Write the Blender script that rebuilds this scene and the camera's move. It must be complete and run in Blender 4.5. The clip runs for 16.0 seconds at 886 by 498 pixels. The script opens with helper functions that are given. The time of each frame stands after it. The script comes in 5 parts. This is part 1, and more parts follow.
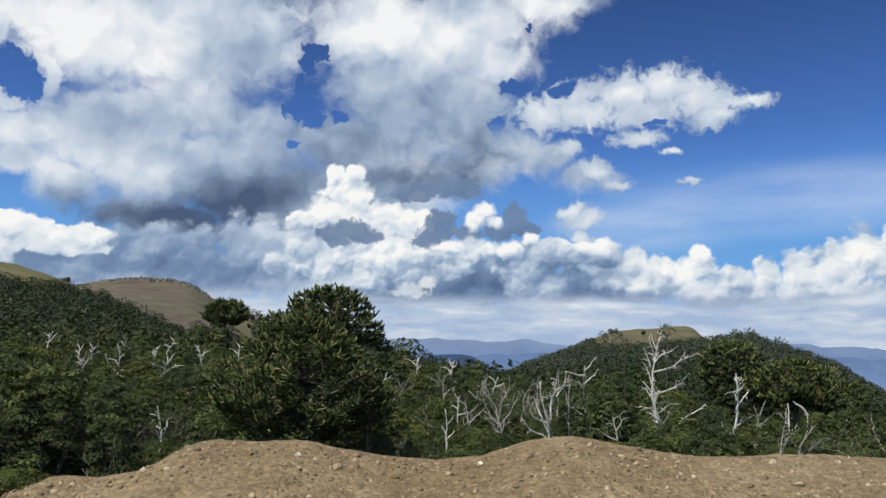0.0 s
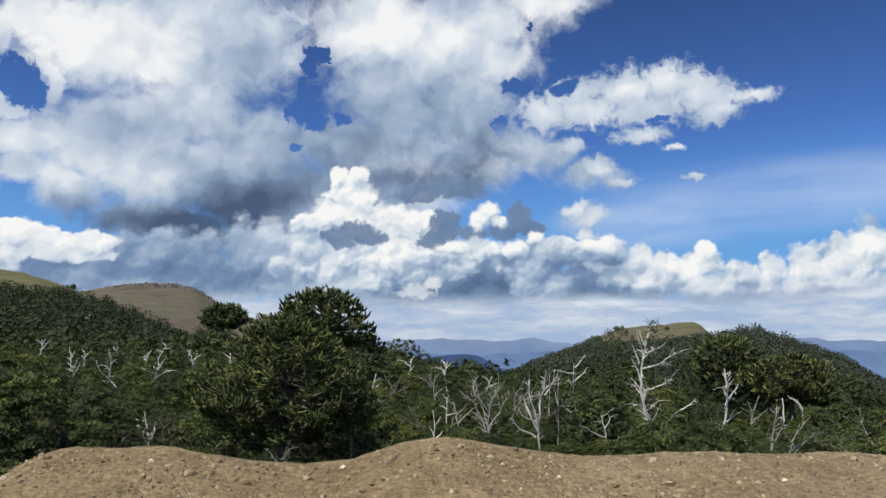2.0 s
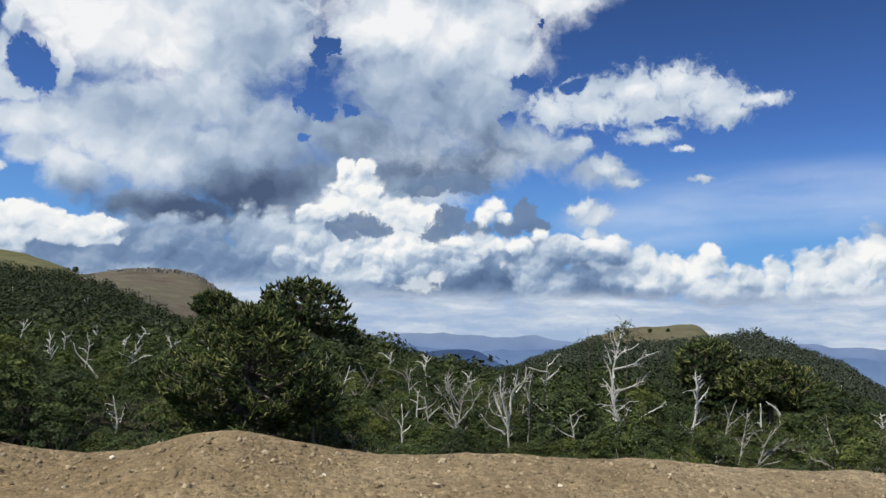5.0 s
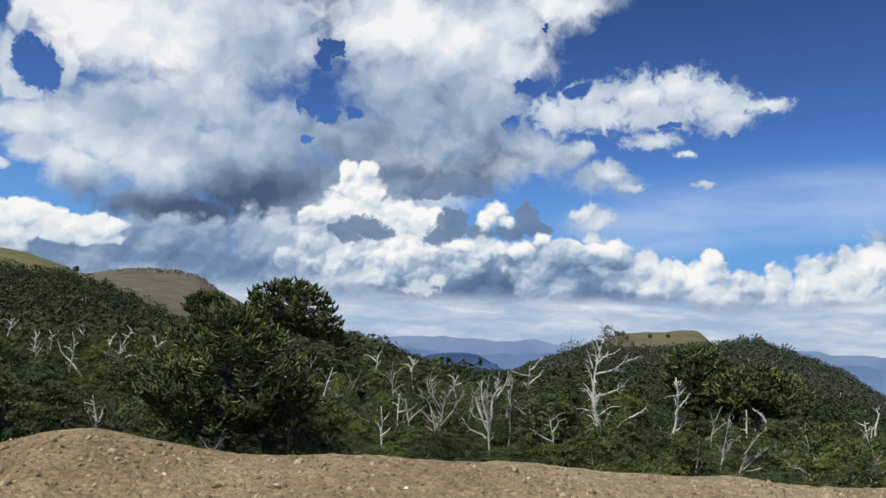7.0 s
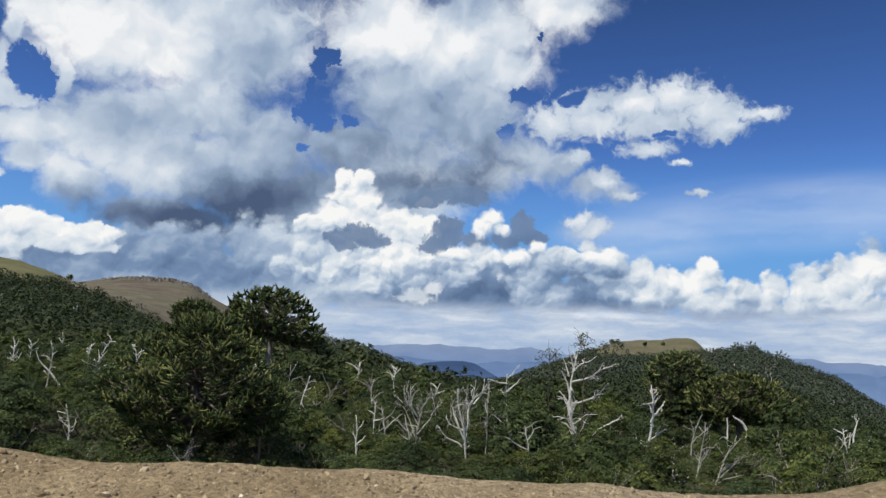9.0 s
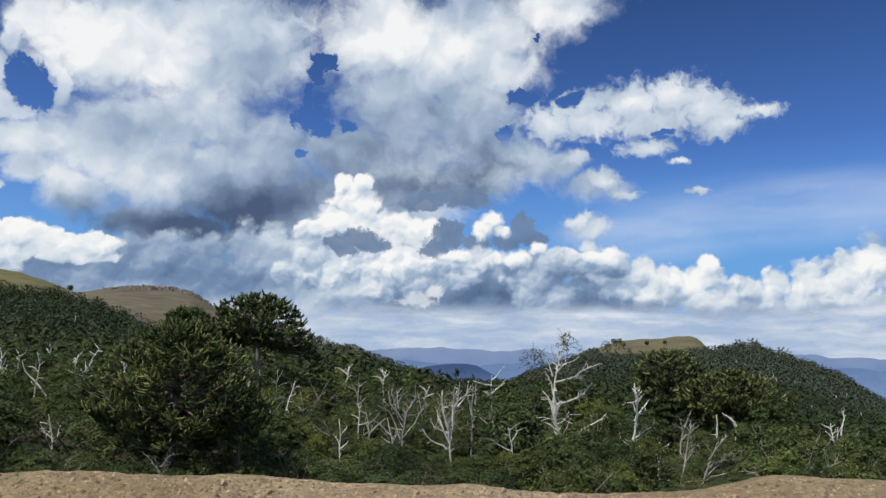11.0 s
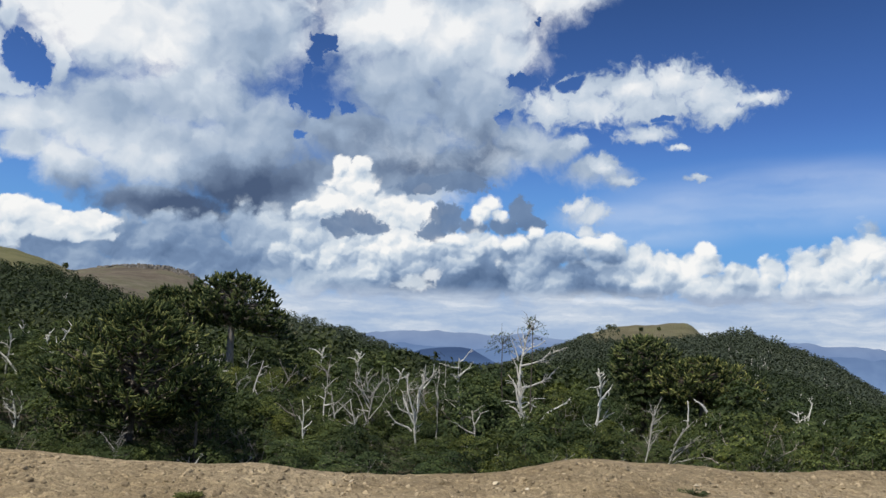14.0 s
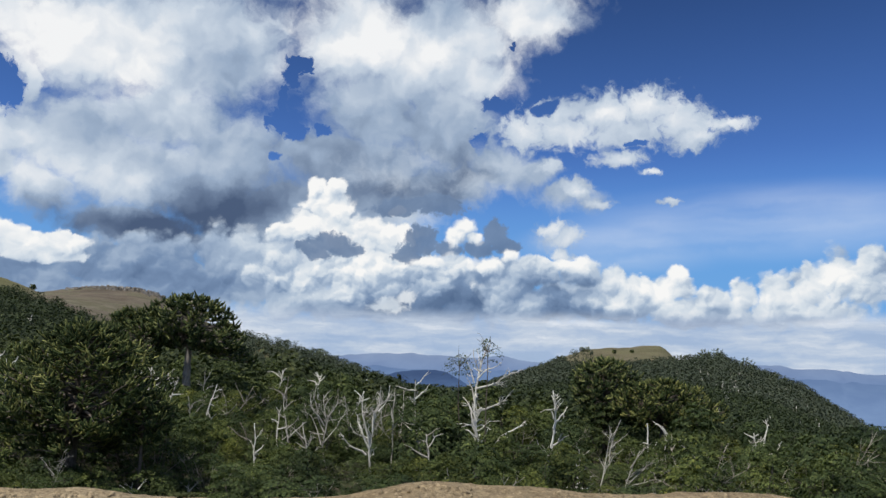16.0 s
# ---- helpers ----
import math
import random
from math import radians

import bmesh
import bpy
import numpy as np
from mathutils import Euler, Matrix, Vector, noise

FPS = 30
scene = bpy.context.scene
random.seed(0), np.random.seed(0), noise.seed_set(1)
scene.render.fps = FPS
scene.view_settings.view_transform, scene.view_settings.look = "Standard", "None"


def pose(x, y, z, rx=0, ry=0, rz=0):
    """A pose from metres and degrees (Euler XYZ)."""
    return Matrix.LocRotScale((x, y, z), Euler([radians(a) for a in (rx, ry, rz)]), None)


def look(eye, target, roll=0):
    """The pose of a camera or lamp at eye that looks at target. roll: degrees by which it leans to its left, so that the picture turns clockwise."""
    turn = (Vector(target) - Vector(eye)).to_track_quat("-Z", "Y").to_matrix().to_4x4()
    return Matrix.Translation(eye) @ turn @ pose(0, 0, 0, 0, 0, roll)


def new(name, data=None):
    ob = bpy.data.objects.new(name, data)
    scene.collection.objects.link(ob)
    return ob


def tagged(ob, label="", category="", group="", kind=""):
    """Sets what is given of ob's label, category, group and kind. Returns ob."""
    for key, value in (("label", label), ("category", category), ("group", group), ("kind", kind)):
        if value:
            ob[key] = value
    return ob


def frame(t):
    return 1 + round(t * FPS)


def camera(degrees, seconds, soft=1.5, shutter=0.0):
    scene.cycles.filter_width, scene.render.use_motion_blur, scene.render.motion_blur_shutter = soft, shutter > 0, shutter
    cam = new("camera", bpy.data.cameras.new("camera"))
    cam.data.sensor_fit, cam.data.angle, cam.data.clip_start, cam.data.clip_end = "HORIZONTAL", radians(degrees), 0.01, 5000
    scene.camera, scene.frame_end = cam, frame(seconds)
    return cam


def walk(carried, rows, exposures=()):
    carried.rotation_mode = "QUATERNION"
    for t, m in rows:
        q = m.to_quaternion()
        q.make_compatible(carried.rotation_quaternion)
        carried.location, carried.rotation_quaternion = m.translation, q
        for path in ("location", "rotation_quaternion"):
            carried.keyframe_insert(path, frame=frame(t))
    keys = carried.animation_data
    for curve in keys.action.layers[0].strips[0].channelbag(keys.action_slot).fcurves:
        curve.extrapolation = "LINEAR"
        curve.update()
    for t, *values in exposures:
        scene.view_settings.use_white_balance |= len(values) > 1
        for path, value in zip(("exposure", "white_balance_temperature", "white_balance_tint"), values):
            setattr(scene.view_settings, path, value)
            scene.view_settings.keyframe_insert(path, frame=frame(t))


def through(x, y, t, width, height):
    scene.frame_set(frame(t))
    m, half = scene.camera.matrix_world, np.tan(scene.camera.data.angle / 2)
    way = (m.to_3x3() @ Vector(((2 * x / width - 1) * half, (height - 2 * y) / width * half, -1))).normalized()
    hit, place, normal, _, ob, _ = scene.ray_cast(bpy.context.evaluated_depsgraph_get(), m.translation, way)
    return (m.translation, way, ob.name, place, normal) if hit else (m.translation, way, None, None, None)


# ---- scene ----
cam = camera(57.1, 16.0)
PATH = [
    (0, (0.079, -0.697, 1.671), (0.076, 1.282, 1.958), 0.4),
    (0.5, (0.454, -0.641, 1.669), (0.461, 1.338, 1.954), 0.7),
    (1, (0.828, -0.567, 1.667), (0.841, 1.412, 1.955), 0.5),
    (1.5, (1.219, -0.496, 1.663), (1.223, 1.482, 1.955), -0.2),
    (2, (1.562, -0.424, 1.665), (1.547, 1.556, 1.953), -0.6),
    (2.5, (1.923, -0.381, 1.667), (1.863, 1.597, 1.958), -0.9),
    (3, (2.284, -0.337, 1.671), (2.193, 1.639, 1.963), -0.7),
    (3.5, (2.657, -0.291, 1.676), (2.568, 1.687, 1.956), -0.5),
    (4, (3.032, -0.263, 1.68), (2.97, 1.717, 1.955), -0.2),
    (4.2, (3.184, -0.236, 1.685), (3.135, 1.744, 1.96), 0.1),
    (6.3, (4.731, -0.112, 1.679), (4.7, 1.869, 1.952), 2.1),
    (6.5, (4.877, -0.085, 1.677), (4.848, 1.895, 1.955), 2.0),
    (7, (5.248, -0.041, 1.691), (5.218, 1.939, 1.973), 1.9),
    (7.5, (5.618, -0.027, 1.699), (5.585, 1.951, 1.99), 1.8),
    (8, (5.994, -0.013, 1.706), (5.962, 1.964, 2.003), 1.6),
    (8.5, (6.371, 0.011, 1.711), (6.345, 1.989, 2.009), 1.7),
    (9, (6.746, 0.051, 1.718), (6.726, 2.028, 2.02), 1.8),
    (9.2, (6.898, 0.07, 1.715), (6.882, 2.046, 2.021), 1.7),
    (11.3, (8.467, 0.233, 1.729), (8.444, 2.208, 2.038), 0.6),
    (11.5, (8.617, 0.27, 1.713), (8.594, 2.246, 2.02), 0.7),
    (12, (9.005, 0.338, 1.709), (8.981, 2.317, 2.0), 0.7),
    (12.5, (9.382, 0.388, 1.703), (9.352, 2.37, 1.965), 0.7),
    (13, (9.753, 0.427, 1.704), (9.716, 2.412, 1.951), 0.8),
    (13.5, (10.126, 0.468, 1.708), (10.096, 2.452, 1.958), 1.2),
    (14, (10.495, 0.504, 1.709), (10.48, 2.486, 1.978), 1.5),
    (14.5, (10.865, 0.561, 1.712), (10.865, 2.54, 2.0), 1.8),
    (15, (11.226, 0.594, 1.701), (11.242, 2.57, 2.007), 2.0),
    (15.5, (11.579, 0.644, 1.711), (11.612, 2.618, 2.028), 1.7),
    (16, (11.946, 0.696, 1.709), (11.991, 2.669, 2.034), 1.4),
]
walk(cam, [(t, look(eye, target, roll)) for t, eye, target, roll in PATH])

# ---- light: a high sun behind the camera and a sky with broken cumulus ----
SUN_FROM = Vector((-0.50, -0.42, 1.05)).normalized()
sun = new("sun", bpy.data.lights.new("sun", "SUN"))
sun.data.energy, sun.data.angle, sun.data.color = 4.8, radians(0.53), (1.0, 0.95, 0.87)
sun.matrix_world = look(SUN_FROM * 100, (0, 0, 0))

# Clouds as soft ellipses on the sky: azimuth, elevation, half width, half height in degrees (and brightness).
MASS = [
    (-22.61, 21.33, 8.26, 4.54), (-16.24, 22.24, 7.74, 5.4), (-23.84, 15.02, 5.55, 3.6), (-28.86, 14.45, 3.52, 1.73),
    (-18.97, 12.99, 7.69, 3.18), (-13.75, 14.62, 5.04, 4.01), (-19.85, 10.07, 5.59, 1.65), (-13.17, 11.57, 4.25, 1.78),
    (-7.71, 13.01, 3.21, 1.57), (-4.9, 23.23, 5.81, 4.07), (1.37, 23.79, 6.67, 3.14), (6.97, 25.21, 4.54, 2.17),
    (-3.88, 18.73, 4.93, 3.65), (0.68, 18.1, 4.52, 3.48), (-4.95, 14.6, 6.07, 2.55), (-10.09, 12.55, 4.35, 1.56),
    (3.09, 21.18, 4.14, 2.08), (-18.55, 17.17, 5.6, 2.95), (-1.06, 21.12, 3.74, 3.22), (-28.8, 21.91, 1.96, 1.82),
    (-26.56, 18.19, 0.84, 2.08), (-9.41, 29.38, 27.13, 4.11), (-7.86, 16.2, 2.02, 0.97), (-29.69, 16.24, 1.58, 0.68),
]
MASS += [
    (2.36, 16.76, 3.07, 2.72), (5.03, 15.22, 2.91, 1.8), (-25.63, 11.87, 2.68, 2.23), (-28.37, 12.76, 2.25, 1.05),
    (-0.42, 13.45, 3.66, 1.58), (2.41, 14.22, 2.44, 1.57), (-30.01, 11.57, 0.68, 0.41), (-17.95, 9.2, 6.97, 0.91),
    (-29.95, 20.31, 0.96, 1.33), (-13.48, 10.18, 3.46, 1.16), (-32.3, 14.22, 2.69, 1.84), (-33.9, 20.41, 1.77, 2.86),
    (-34.11, 17.06, 2.61, 1.3), (7.66, 14.82, 2.2, 0.93), (9.84, 13.51, 1.57, 0.85),
    (-30.6, 18.1, 0.75, 1.83), (-30.19, 16.64, 0.94, 0.88), (-31.96, 17.31, 1.21, 2.31),
    (-31.52, 17.57, 1.53, 2.38),
]
HOLES = [
    (-28.49, 17.72, 1.17, 1.23), (-29.48, 18.5, 0.7, 0.81), (-27.76, 17.09, 0.66, 0.41), (-31.09, 20.79, 0.25, 0.71), (-9.36, 21.56, 0.98, 0.52),
    (-10.04, 20.6, 0.65, 0.82), (-10.51, 18.98, 0.32, 0.9), (-10.67, 17.63, 1.2, 0.68), (-9.5, 16.96, 0.72, 0.61), (-7.58, 17.28, 0.65, 0.42),
    (-10.79, 15.05, 0.48, 0.31), (6.04, 23.13, 0.37, 0.22), (6.24, 23.42, 0.21, 0.29), (4.75, 19.54, 0.98, 0.61), (3.79, 16.73, 0.65, 0.85),
]
WISP = [
    (10.04, 17.66, 4.17, 1.45), (7.03, 17.65, 2.63, 1.46), (9.64, 18.63, 3.59, 1.21), (14.73, 17.29, 3.82, 1.27),
    (18.84, 16.78, 2.01, 0.88), (12.8, 18.51, 2.93, 1.69), (15.9, 19.08, 2.47, 1.55), (18.32, 17.99, 2.58, 1.47),
    (20.85, 17.35, 2.14, 0.58), (13.94, 15.55, 2.3, 0.76), (16.01, 14.59, 0.97, 0.3), (8.85, 15.19, 0.95, 0.58),
    (11.02, 13.61, 1.02, 0.93), (12.45, 12.53, 1.16, 0.42), (17.28, 12.61, 0.96, 0.3), (8.67, 11.02, 1.58, 0.78),
    (10.12, 10.12, 1.32, 0.78), (9.65, 9.14, 1.17, 0.55),
]
WISP_GAPS = [
    (8.76, 19.14, 0.97, 0.46), (15.29, 16.62, 0.84, 0.26),
]
MASS_LIGHT = [
    (-20.61, 19.48, 2.21, 1.8, 0.14), (-23.68, 21.16, 6.02, 2.09, 0.26), (-22.69, 18.09, 1.78, 1.25, 0.16), (-18.82, 18.25, 1.68, 1.1, 0.1),
    (-27.87, 21.08, 2.66, 2.02, 0.18), (-28.53, 14.33, 3.54, 1.39, 0.2), (-26.66, 12.1, 1.98, 1.25, 0.12), (-21.78, 11.57, 2.48, 1.66, 0.26),
    (-19.34, 12.95, 1.47, 0.94, 0.18), (-15.25, 13.72, 1.15, 1.14, 0.1), (-5.33, 23.58, 4.57, 2.22, 0.26), (2.24, 21.93, 6.21, 2.07, 0.18),
    (6.77, 24.12, 3.3, 2.2, 0.25), (-18.7, 9.29, 5.47, 1.13, -0.62), (-13.56, 11.54, 4.24, 1.62, -0.46), (-16.17, 10.49, 3.76, 1.15, -0.22),
]
MASS_LIGHT += [
    (-15.16, 12.38, 3.43, 1.53, -0.2), (-25.83, 10.39, 1.5, 1.26, -0.2), (-20.28, 15.47, 4.01, 1.47, -0.1), (-14.12, 20.27, 2.36, 4.07, -0.16),
    (-10.23, 15.27, 2.39, 2.32, -0.16), (-6.26, 16.68, 2.44, 2.32, -0.16), (-3.72, 14.45, 6.09, 2.36, -0.32), (-0.56, 18.07, 3.71, 2.32, -0.14),
    (2.78, 15.99, 3.26, 1.95, -0.16), (1.61, 13.42, 4.46, 1.42, -0.26), (8.06, 14.43, 3.19, 1.56, -0.14),
    (-18.71, 10.14, 5.49, 1.13, -0.26), (-22.74, 10.94, 3.14, 1.1, -0.1), (-13.15, 11.84, 4.26, 1.93, -0.12),
]
SHEET = [
    (-31.4, 6.07, 3.57, 2.05), (-26.39, 6.18, 6.19, 1.86), (-18.52, 7.58, 6.56, 2.27), (-12.91, 7.97, 4.99, 2.72), (-19.46, 5.61, 11.84, 1.35),
    (-9.72, 6.58, 5.86, 2.75), (-4.24, 8.02, 7.2, 3.17), (-1.77, 6.33, 7.59, 2.58), (-0.52, 4.78, 7.96, 1.03), (3.82, 6.29, 5.16, 2.77),
    (7.77, 5.59, 4.68, 1.57), (-21.35, 6.98, 7.04, 1.49), (-28.87, 5.26, 4.98, 1.4),
    (11.25, 6.03, 5.73, 1.63), (16.11, 5.49, 4.74, 1.14), (6.17, 7.72, 2.37, 1.58),
    (-17.68, 6.11, 10.99, 2.66), (-6.12, 5.56, 9.89, 1.78), (-27.75, 6.78, 4.15, 2.12),
]
SHEET_TONE = [
    (-25.73, 6.17, 7.91, 1.29, -0.26), (-18.21, 8.36, 6.23, 1.67, -0.2), (-15.08, 6.28, 8.27, 1.08, -0.24), (-11.04, 9.26, 3.12, 1.41, 0.2), (-14.03, 7.51, 2.28, 0.93, 0.1),
    (-0.94, 5.56, 5.98, 1.27, -0.4), (3.81, 6.69, 3.18, 1.78, -0.28), (-4.6, 7.21, 4.79, 1.43, 0.14), (-8.13, 6.26, 4.33, 1.34, 0.22), (-30.79, 5.95, 2.71, 1.24, -0.16),
    (-4.11, 4.85, 4.76, 0.71, -0.14),
]
LEFT_HEAP = [
    (-32.49, 8.01, 1.75, 1.69), (-30.39, 8.09, 1.83, 1.66), (-28.56, 8.65, 1.74, 1.33), (-26.41, 8.17, 2.13, 1.22), (-24.07, 8.29, 1.63, 1.02),
    (-29.69, 7.29, 2.78, 1.25), (-25.85, 7.5, 3.63, 0.79),
]
TOWER = [
    (-7.9, 13.49, 0.8, 0.86), (-6.41, 13.34, 0.81, 1.02), (-6.91, 12.05, 2.09, 1.57), (-8.35, 10.59, 1.99, 1.37), (-5.93, 10.13, 2.4, 1.98),
    (-3.32, 10.24, 1.93, 1.35), (-1.59, 10.31, 1.21, 1.03), (-9.9, 9.91, 1.57, 0.94), (-7.42, 7.88, 4.36, 1.97), (-4.21, 7.43, 4.59, 2.18),
    (-10.53, 7.13, 2.34, 1.41), (-1.0, 7.35, 3.61, 1.79), (-1.97, 11.88, 0.81, 0.36),
]
TOWER_TONE = [
    (-6.44, 12.28, 2.81, 2.36, 0.18), (-8.37, 10.99, 2.39, 1.57, 0.1), (-3.11, 10.05, 2.42, 1.59, 0.14), (-11.29, 6.89, 2.32, 1.95, -0.18), (-9.06, 8.98, 1.58, 1.18, -0.1),
    (-4.61, 7.41, 3.19, 1.35, 0.1), (0.63, 6.2, 3.99, 1.43, -0.24), (-3.33, 5.47, 4.78, 0.87, -0.24), (-6.61, 7.52, 2.38, 1.19, -0.05),
]
SCUD = [
    (-6.71, 9.58, 1.91, 0.79), (-7.79, 8.97, 1.43, 0.67), (-5.4, 9.08, 1.36, 0.47), (-1.98, 12.16, 2.23, 0.71), (0.86, 12.37, 2.43, 0.95),
    (-0.28, 9.95, 1.37, 1.19), (-1.27, 9.13, 1.05, 1.03), (1.75, 9.41, 1.37, 0.48), (5.13, 10.47, 0.88, 1.18), (3.95, 9.54, 1.44, 0.63),
    (5.75, 9.57, 0.95, 0.63),
]
FRONT_HEAP = [
    (2.83, 10.95, 1.29, 0.79), (2.21, 10.3, 1.13, 0.87), (3.53, 10.25, 0.8, 0.63), (0.65, 8.35, 1.77, 0.72), (2.5, 8.4, 1.68, 0.87),
    (4.78, 8.29, 1.35, 0.71), (6.16, 8.91, 0.79, 0.63),
]
RIGHT_HEAP = [
    (7.75, 7.75, 2.35, 1.57), (9.7, 8.35, 1.16, 0.7), (11.05, 7.78, 1.92, 1.25), (13.23, 7.51, 1.51, 1.08), (15.02, 6.75, 1.78, 1.3),
    (16.56, 6.37, 1.53, 1.44), (17.59, 7.76, 0.9, 0.64), (17.65, 6.82, 1.15, 1.06), (19.88, 5.95, 1.54, 1.12), (21.72, 6.05, 1.16, 1.32),
    (23.8, 6.03, 1.72, 1.66), (25.78, 6.71, 1.47, 1.71), (27.39, 7.45, 1.43, 1.96), (29.23, 7.31, 1.8, 2.41), (31.57, 6.89, 2.29, 2.35),
    (6.2, 6.34, 2.75, 1.77), (7.77, 5.59, 3.9, 1.57), (12.39, 5.46, 4.53, 1.39), (18.63, 4.86, 4.6, 0.97), (24.75, 4.94, 4.86, 1.07),
]
RIGHT_TONE = [
    (10.67, 8.44, 2.31, 0.86, 0.26), (14.09, 6.51, 1.87, 1.08, 0.28), (16.85, 6.37, 1.31, 1.36, 0.3), (17.67, 7.87, 1.01, 0.75, 0.24), (21.95, 6.04, 2.04, 1.32, 0.26),
    (25.75, 6.0, 1.6, 1.21, 0.2), (27.33, 7.55, 1.44, 1.4, 0.3), (7.18, 6.56, 2.74, 1.77, -0.22), (10.1, 6.21, 2.31, 1.33, -0.26), (11.63, 4.87, 4.93, 0.77, -0.22),
    (19.37, 6.81, 1.76, 0.97, -0.04), (19.67, 4.31, 5.23, 0.45, -0.2), (25.7, 4.33, 3.82, 0.43, -0.24), (23.83, 7.11, 1.32, 1.08, 0.1),
]
PUFF = [
    (-2.45, 5.31, 1.51, 0.67), (-1.27, 5.87, 0.8, 0.48), (-3.4, 5.08, 0.72, 0.32),
]
FILL = [
    (-3.63, 12.8, 6.08, 3.35), (-9.96, 10.89, 7.49, 3.32), (1.63, 13.76, 3.25, 1.97), (-14.69, 11.72, 5.74, 2.3), (-6.18, 15.43, 8.11, 2.33),
]
VEILS = [
    (4.83, 15.77, 2.23, 1.09), (7.07, 14.21, 2.0, 1.17), (9.66, 13.04, 2.36, 1.16), (9.29, 10.23, 2.03, 1.02), (3.66, 13.8, 2.02, 1.18),
    (11.62, 12.82, 1.55, 0.93), (-2.08, 14.84, 4.9, 1.57),
]
CIRRUS = [(23, 11.0, 14, 2.8), (14, 9.5, 8, 2.2)]

world = bpy.data.worlds.new("sky")
scene.world = world
world.use_nodes = True
WN, WL = world.node_tree.nodes, world.node_tree.links
WN.clear()


def wire(socket, value):
    if isinstance(value, bpy.types.NodeSocket):
        WL.new(value, socket)
    else:
        socket.default_value = value


def calc(op, *values, clamp=False):
    n = WN.new("ShaderNodeMath")
    n.operation, n.use_clamp = op, clamp
    for i, v in enumerate(values):
        wire(n.inputs[i], v)
    return n.outputs[0]


def vec(op, *values):
    n = WN.new("ShaderNodeVectorMath")
    n.operation = op
    for i, v in enumerate(values):
        wire(n.inputs[i], v)
    return n.outputs["Value"] if op in ("LENGTH", "DOT_PRODUCT") else n.outputs[0]


def fractal(place, scale, detail, rough, lac=2.0):
    n = WN.new("ShaderNodeTexNoise")
    n.inputs["Scale"].default_value, n.inputs["Detail"].default_value = scale, detail
    n.inputs["Roughness"].default_value, n.inputs["Lacunarity"].default_value = rough, lac
    WL.new(place, n.inputs["Vector"])
    return n


def ease(x, low, high):
    n = WN.new("ShaderNodeMapRange")
    n.interpolation_type = "SMOOTHSTEP"
    wire(n.inputs["Value"], x)
    n.inputs["From Min"].default_value, n.inputs["From Max"].default_value = low, high
    return n.outputs["Result"]


def inside(place, blobs, soft=0.12):
    """1 in the middle of the nearest ellipse, 0 at its rim, below 0 outside."""
    least = None
    for a, e, ra, re, *_ in blobs:
        d = vec("LENGTH", vec("MULTIPLY_ADD", place, (1 / ra, 1 / re, 0), (-a / ra, -e / re, 0)))
        least = d if least is None else calc("SMOOTH_MIN", least, d, soft)
    return calc("SUBTRACT", 1.0, least)


def lit(place, blobs, total):
    """Adds a soft bump of brightness for each row."""
    for a, e, ra, re, w in blobs:
        p = vec("MULTIPLY_ADD", place, (1 / ra, 1 / re, 0), (-a / ra, -e / re, 0))
        total = calc("MULTIPLY_ADD", calc("EXPONENT", calc("MULTIPLY", vec("DOT_PRODUCT", p, p), -1.0)), w, total)
    return total


def blend(under, over, amount):
    n = WN.new("ShaderNodeMix")
    n.data_type = "RGBA"
    wire(n.inputs["Factor"], amount)
    wire(n.inputs["A"], under)
    wire(n.inputs["B"], over)
    return n.outputs["Result"]


def tone(x, stops):
    n = WN.new("ShaderNodeValToRGB")
    wire(n.inputs[0], x)
    el = n.color_ramp.elements
    while len(el) < len(stops):
        el.new(0.5)
    for k, (at, rgb) in zip(el, stops):
        k.position, k.color = at, (*rgb, 1)
    return n.outputs[0]


way = WN.new("ShaderNodeTexCoord").outputs["Generated"]
axis = WN.new("ShaderNodeSeparateXYZ")
WL.new(way, axis.inputs[0])
azimuth = calc("MULTIPLY", calc("ARCTAN2", axis.outputs[0], axis.outputs[1]), 57.2958)
height = calc("MULTIPLY", calc("ARCSINE", axis.outputs[2]), 57.2958)
joined = WN.new("ShaderNodeCombineXYZ")
WL.new(azimuth, joined.inputs[0])
WL.new(height, joined.inputs[1])
flat = joined.outputs[0]

sky = WN.new("ShaderNodeTexSky")
sky.sky_type, sky.sun_disc = "NISHITA", False
sky.sun_elevation, sky.sun_rotation = math.asin(SUN_FROM.z), math.atan2(SUN_FROM.x, SUN_FROM.y)
sky.altitude, sky.air_density, sky.dust_density, sky.ozone_density = 1500, 1.0, 0.6, 3.0
blue = vec("MULTIPLY", sky.outputs[0], (0.046, 0.070, 0.113))
zenith = WN.new("ShaderNodeMapRange")  # deeper blue overhead in the thin mountain air
WL.new(height, zenith.inputs["Value"])
zenith.inputs["From Min"].default_value, zenith.inputs["From Max"].default_value = 6.0, 26.0
zenith.inputs["To Min"].default_value, zenith.inputs["To Max"].default_value = 1.30, 0.66
blue = vec("SCALE", blue)
WL.new(zenith.outputs[0], blue.node.inputs["Scale"])
blue = blend(blue, (0.145, 0.365, 0.70, 1), calc("MULTIPLY", ease(height, 16.5, 6.5), 0.85))  # paler and greener low down

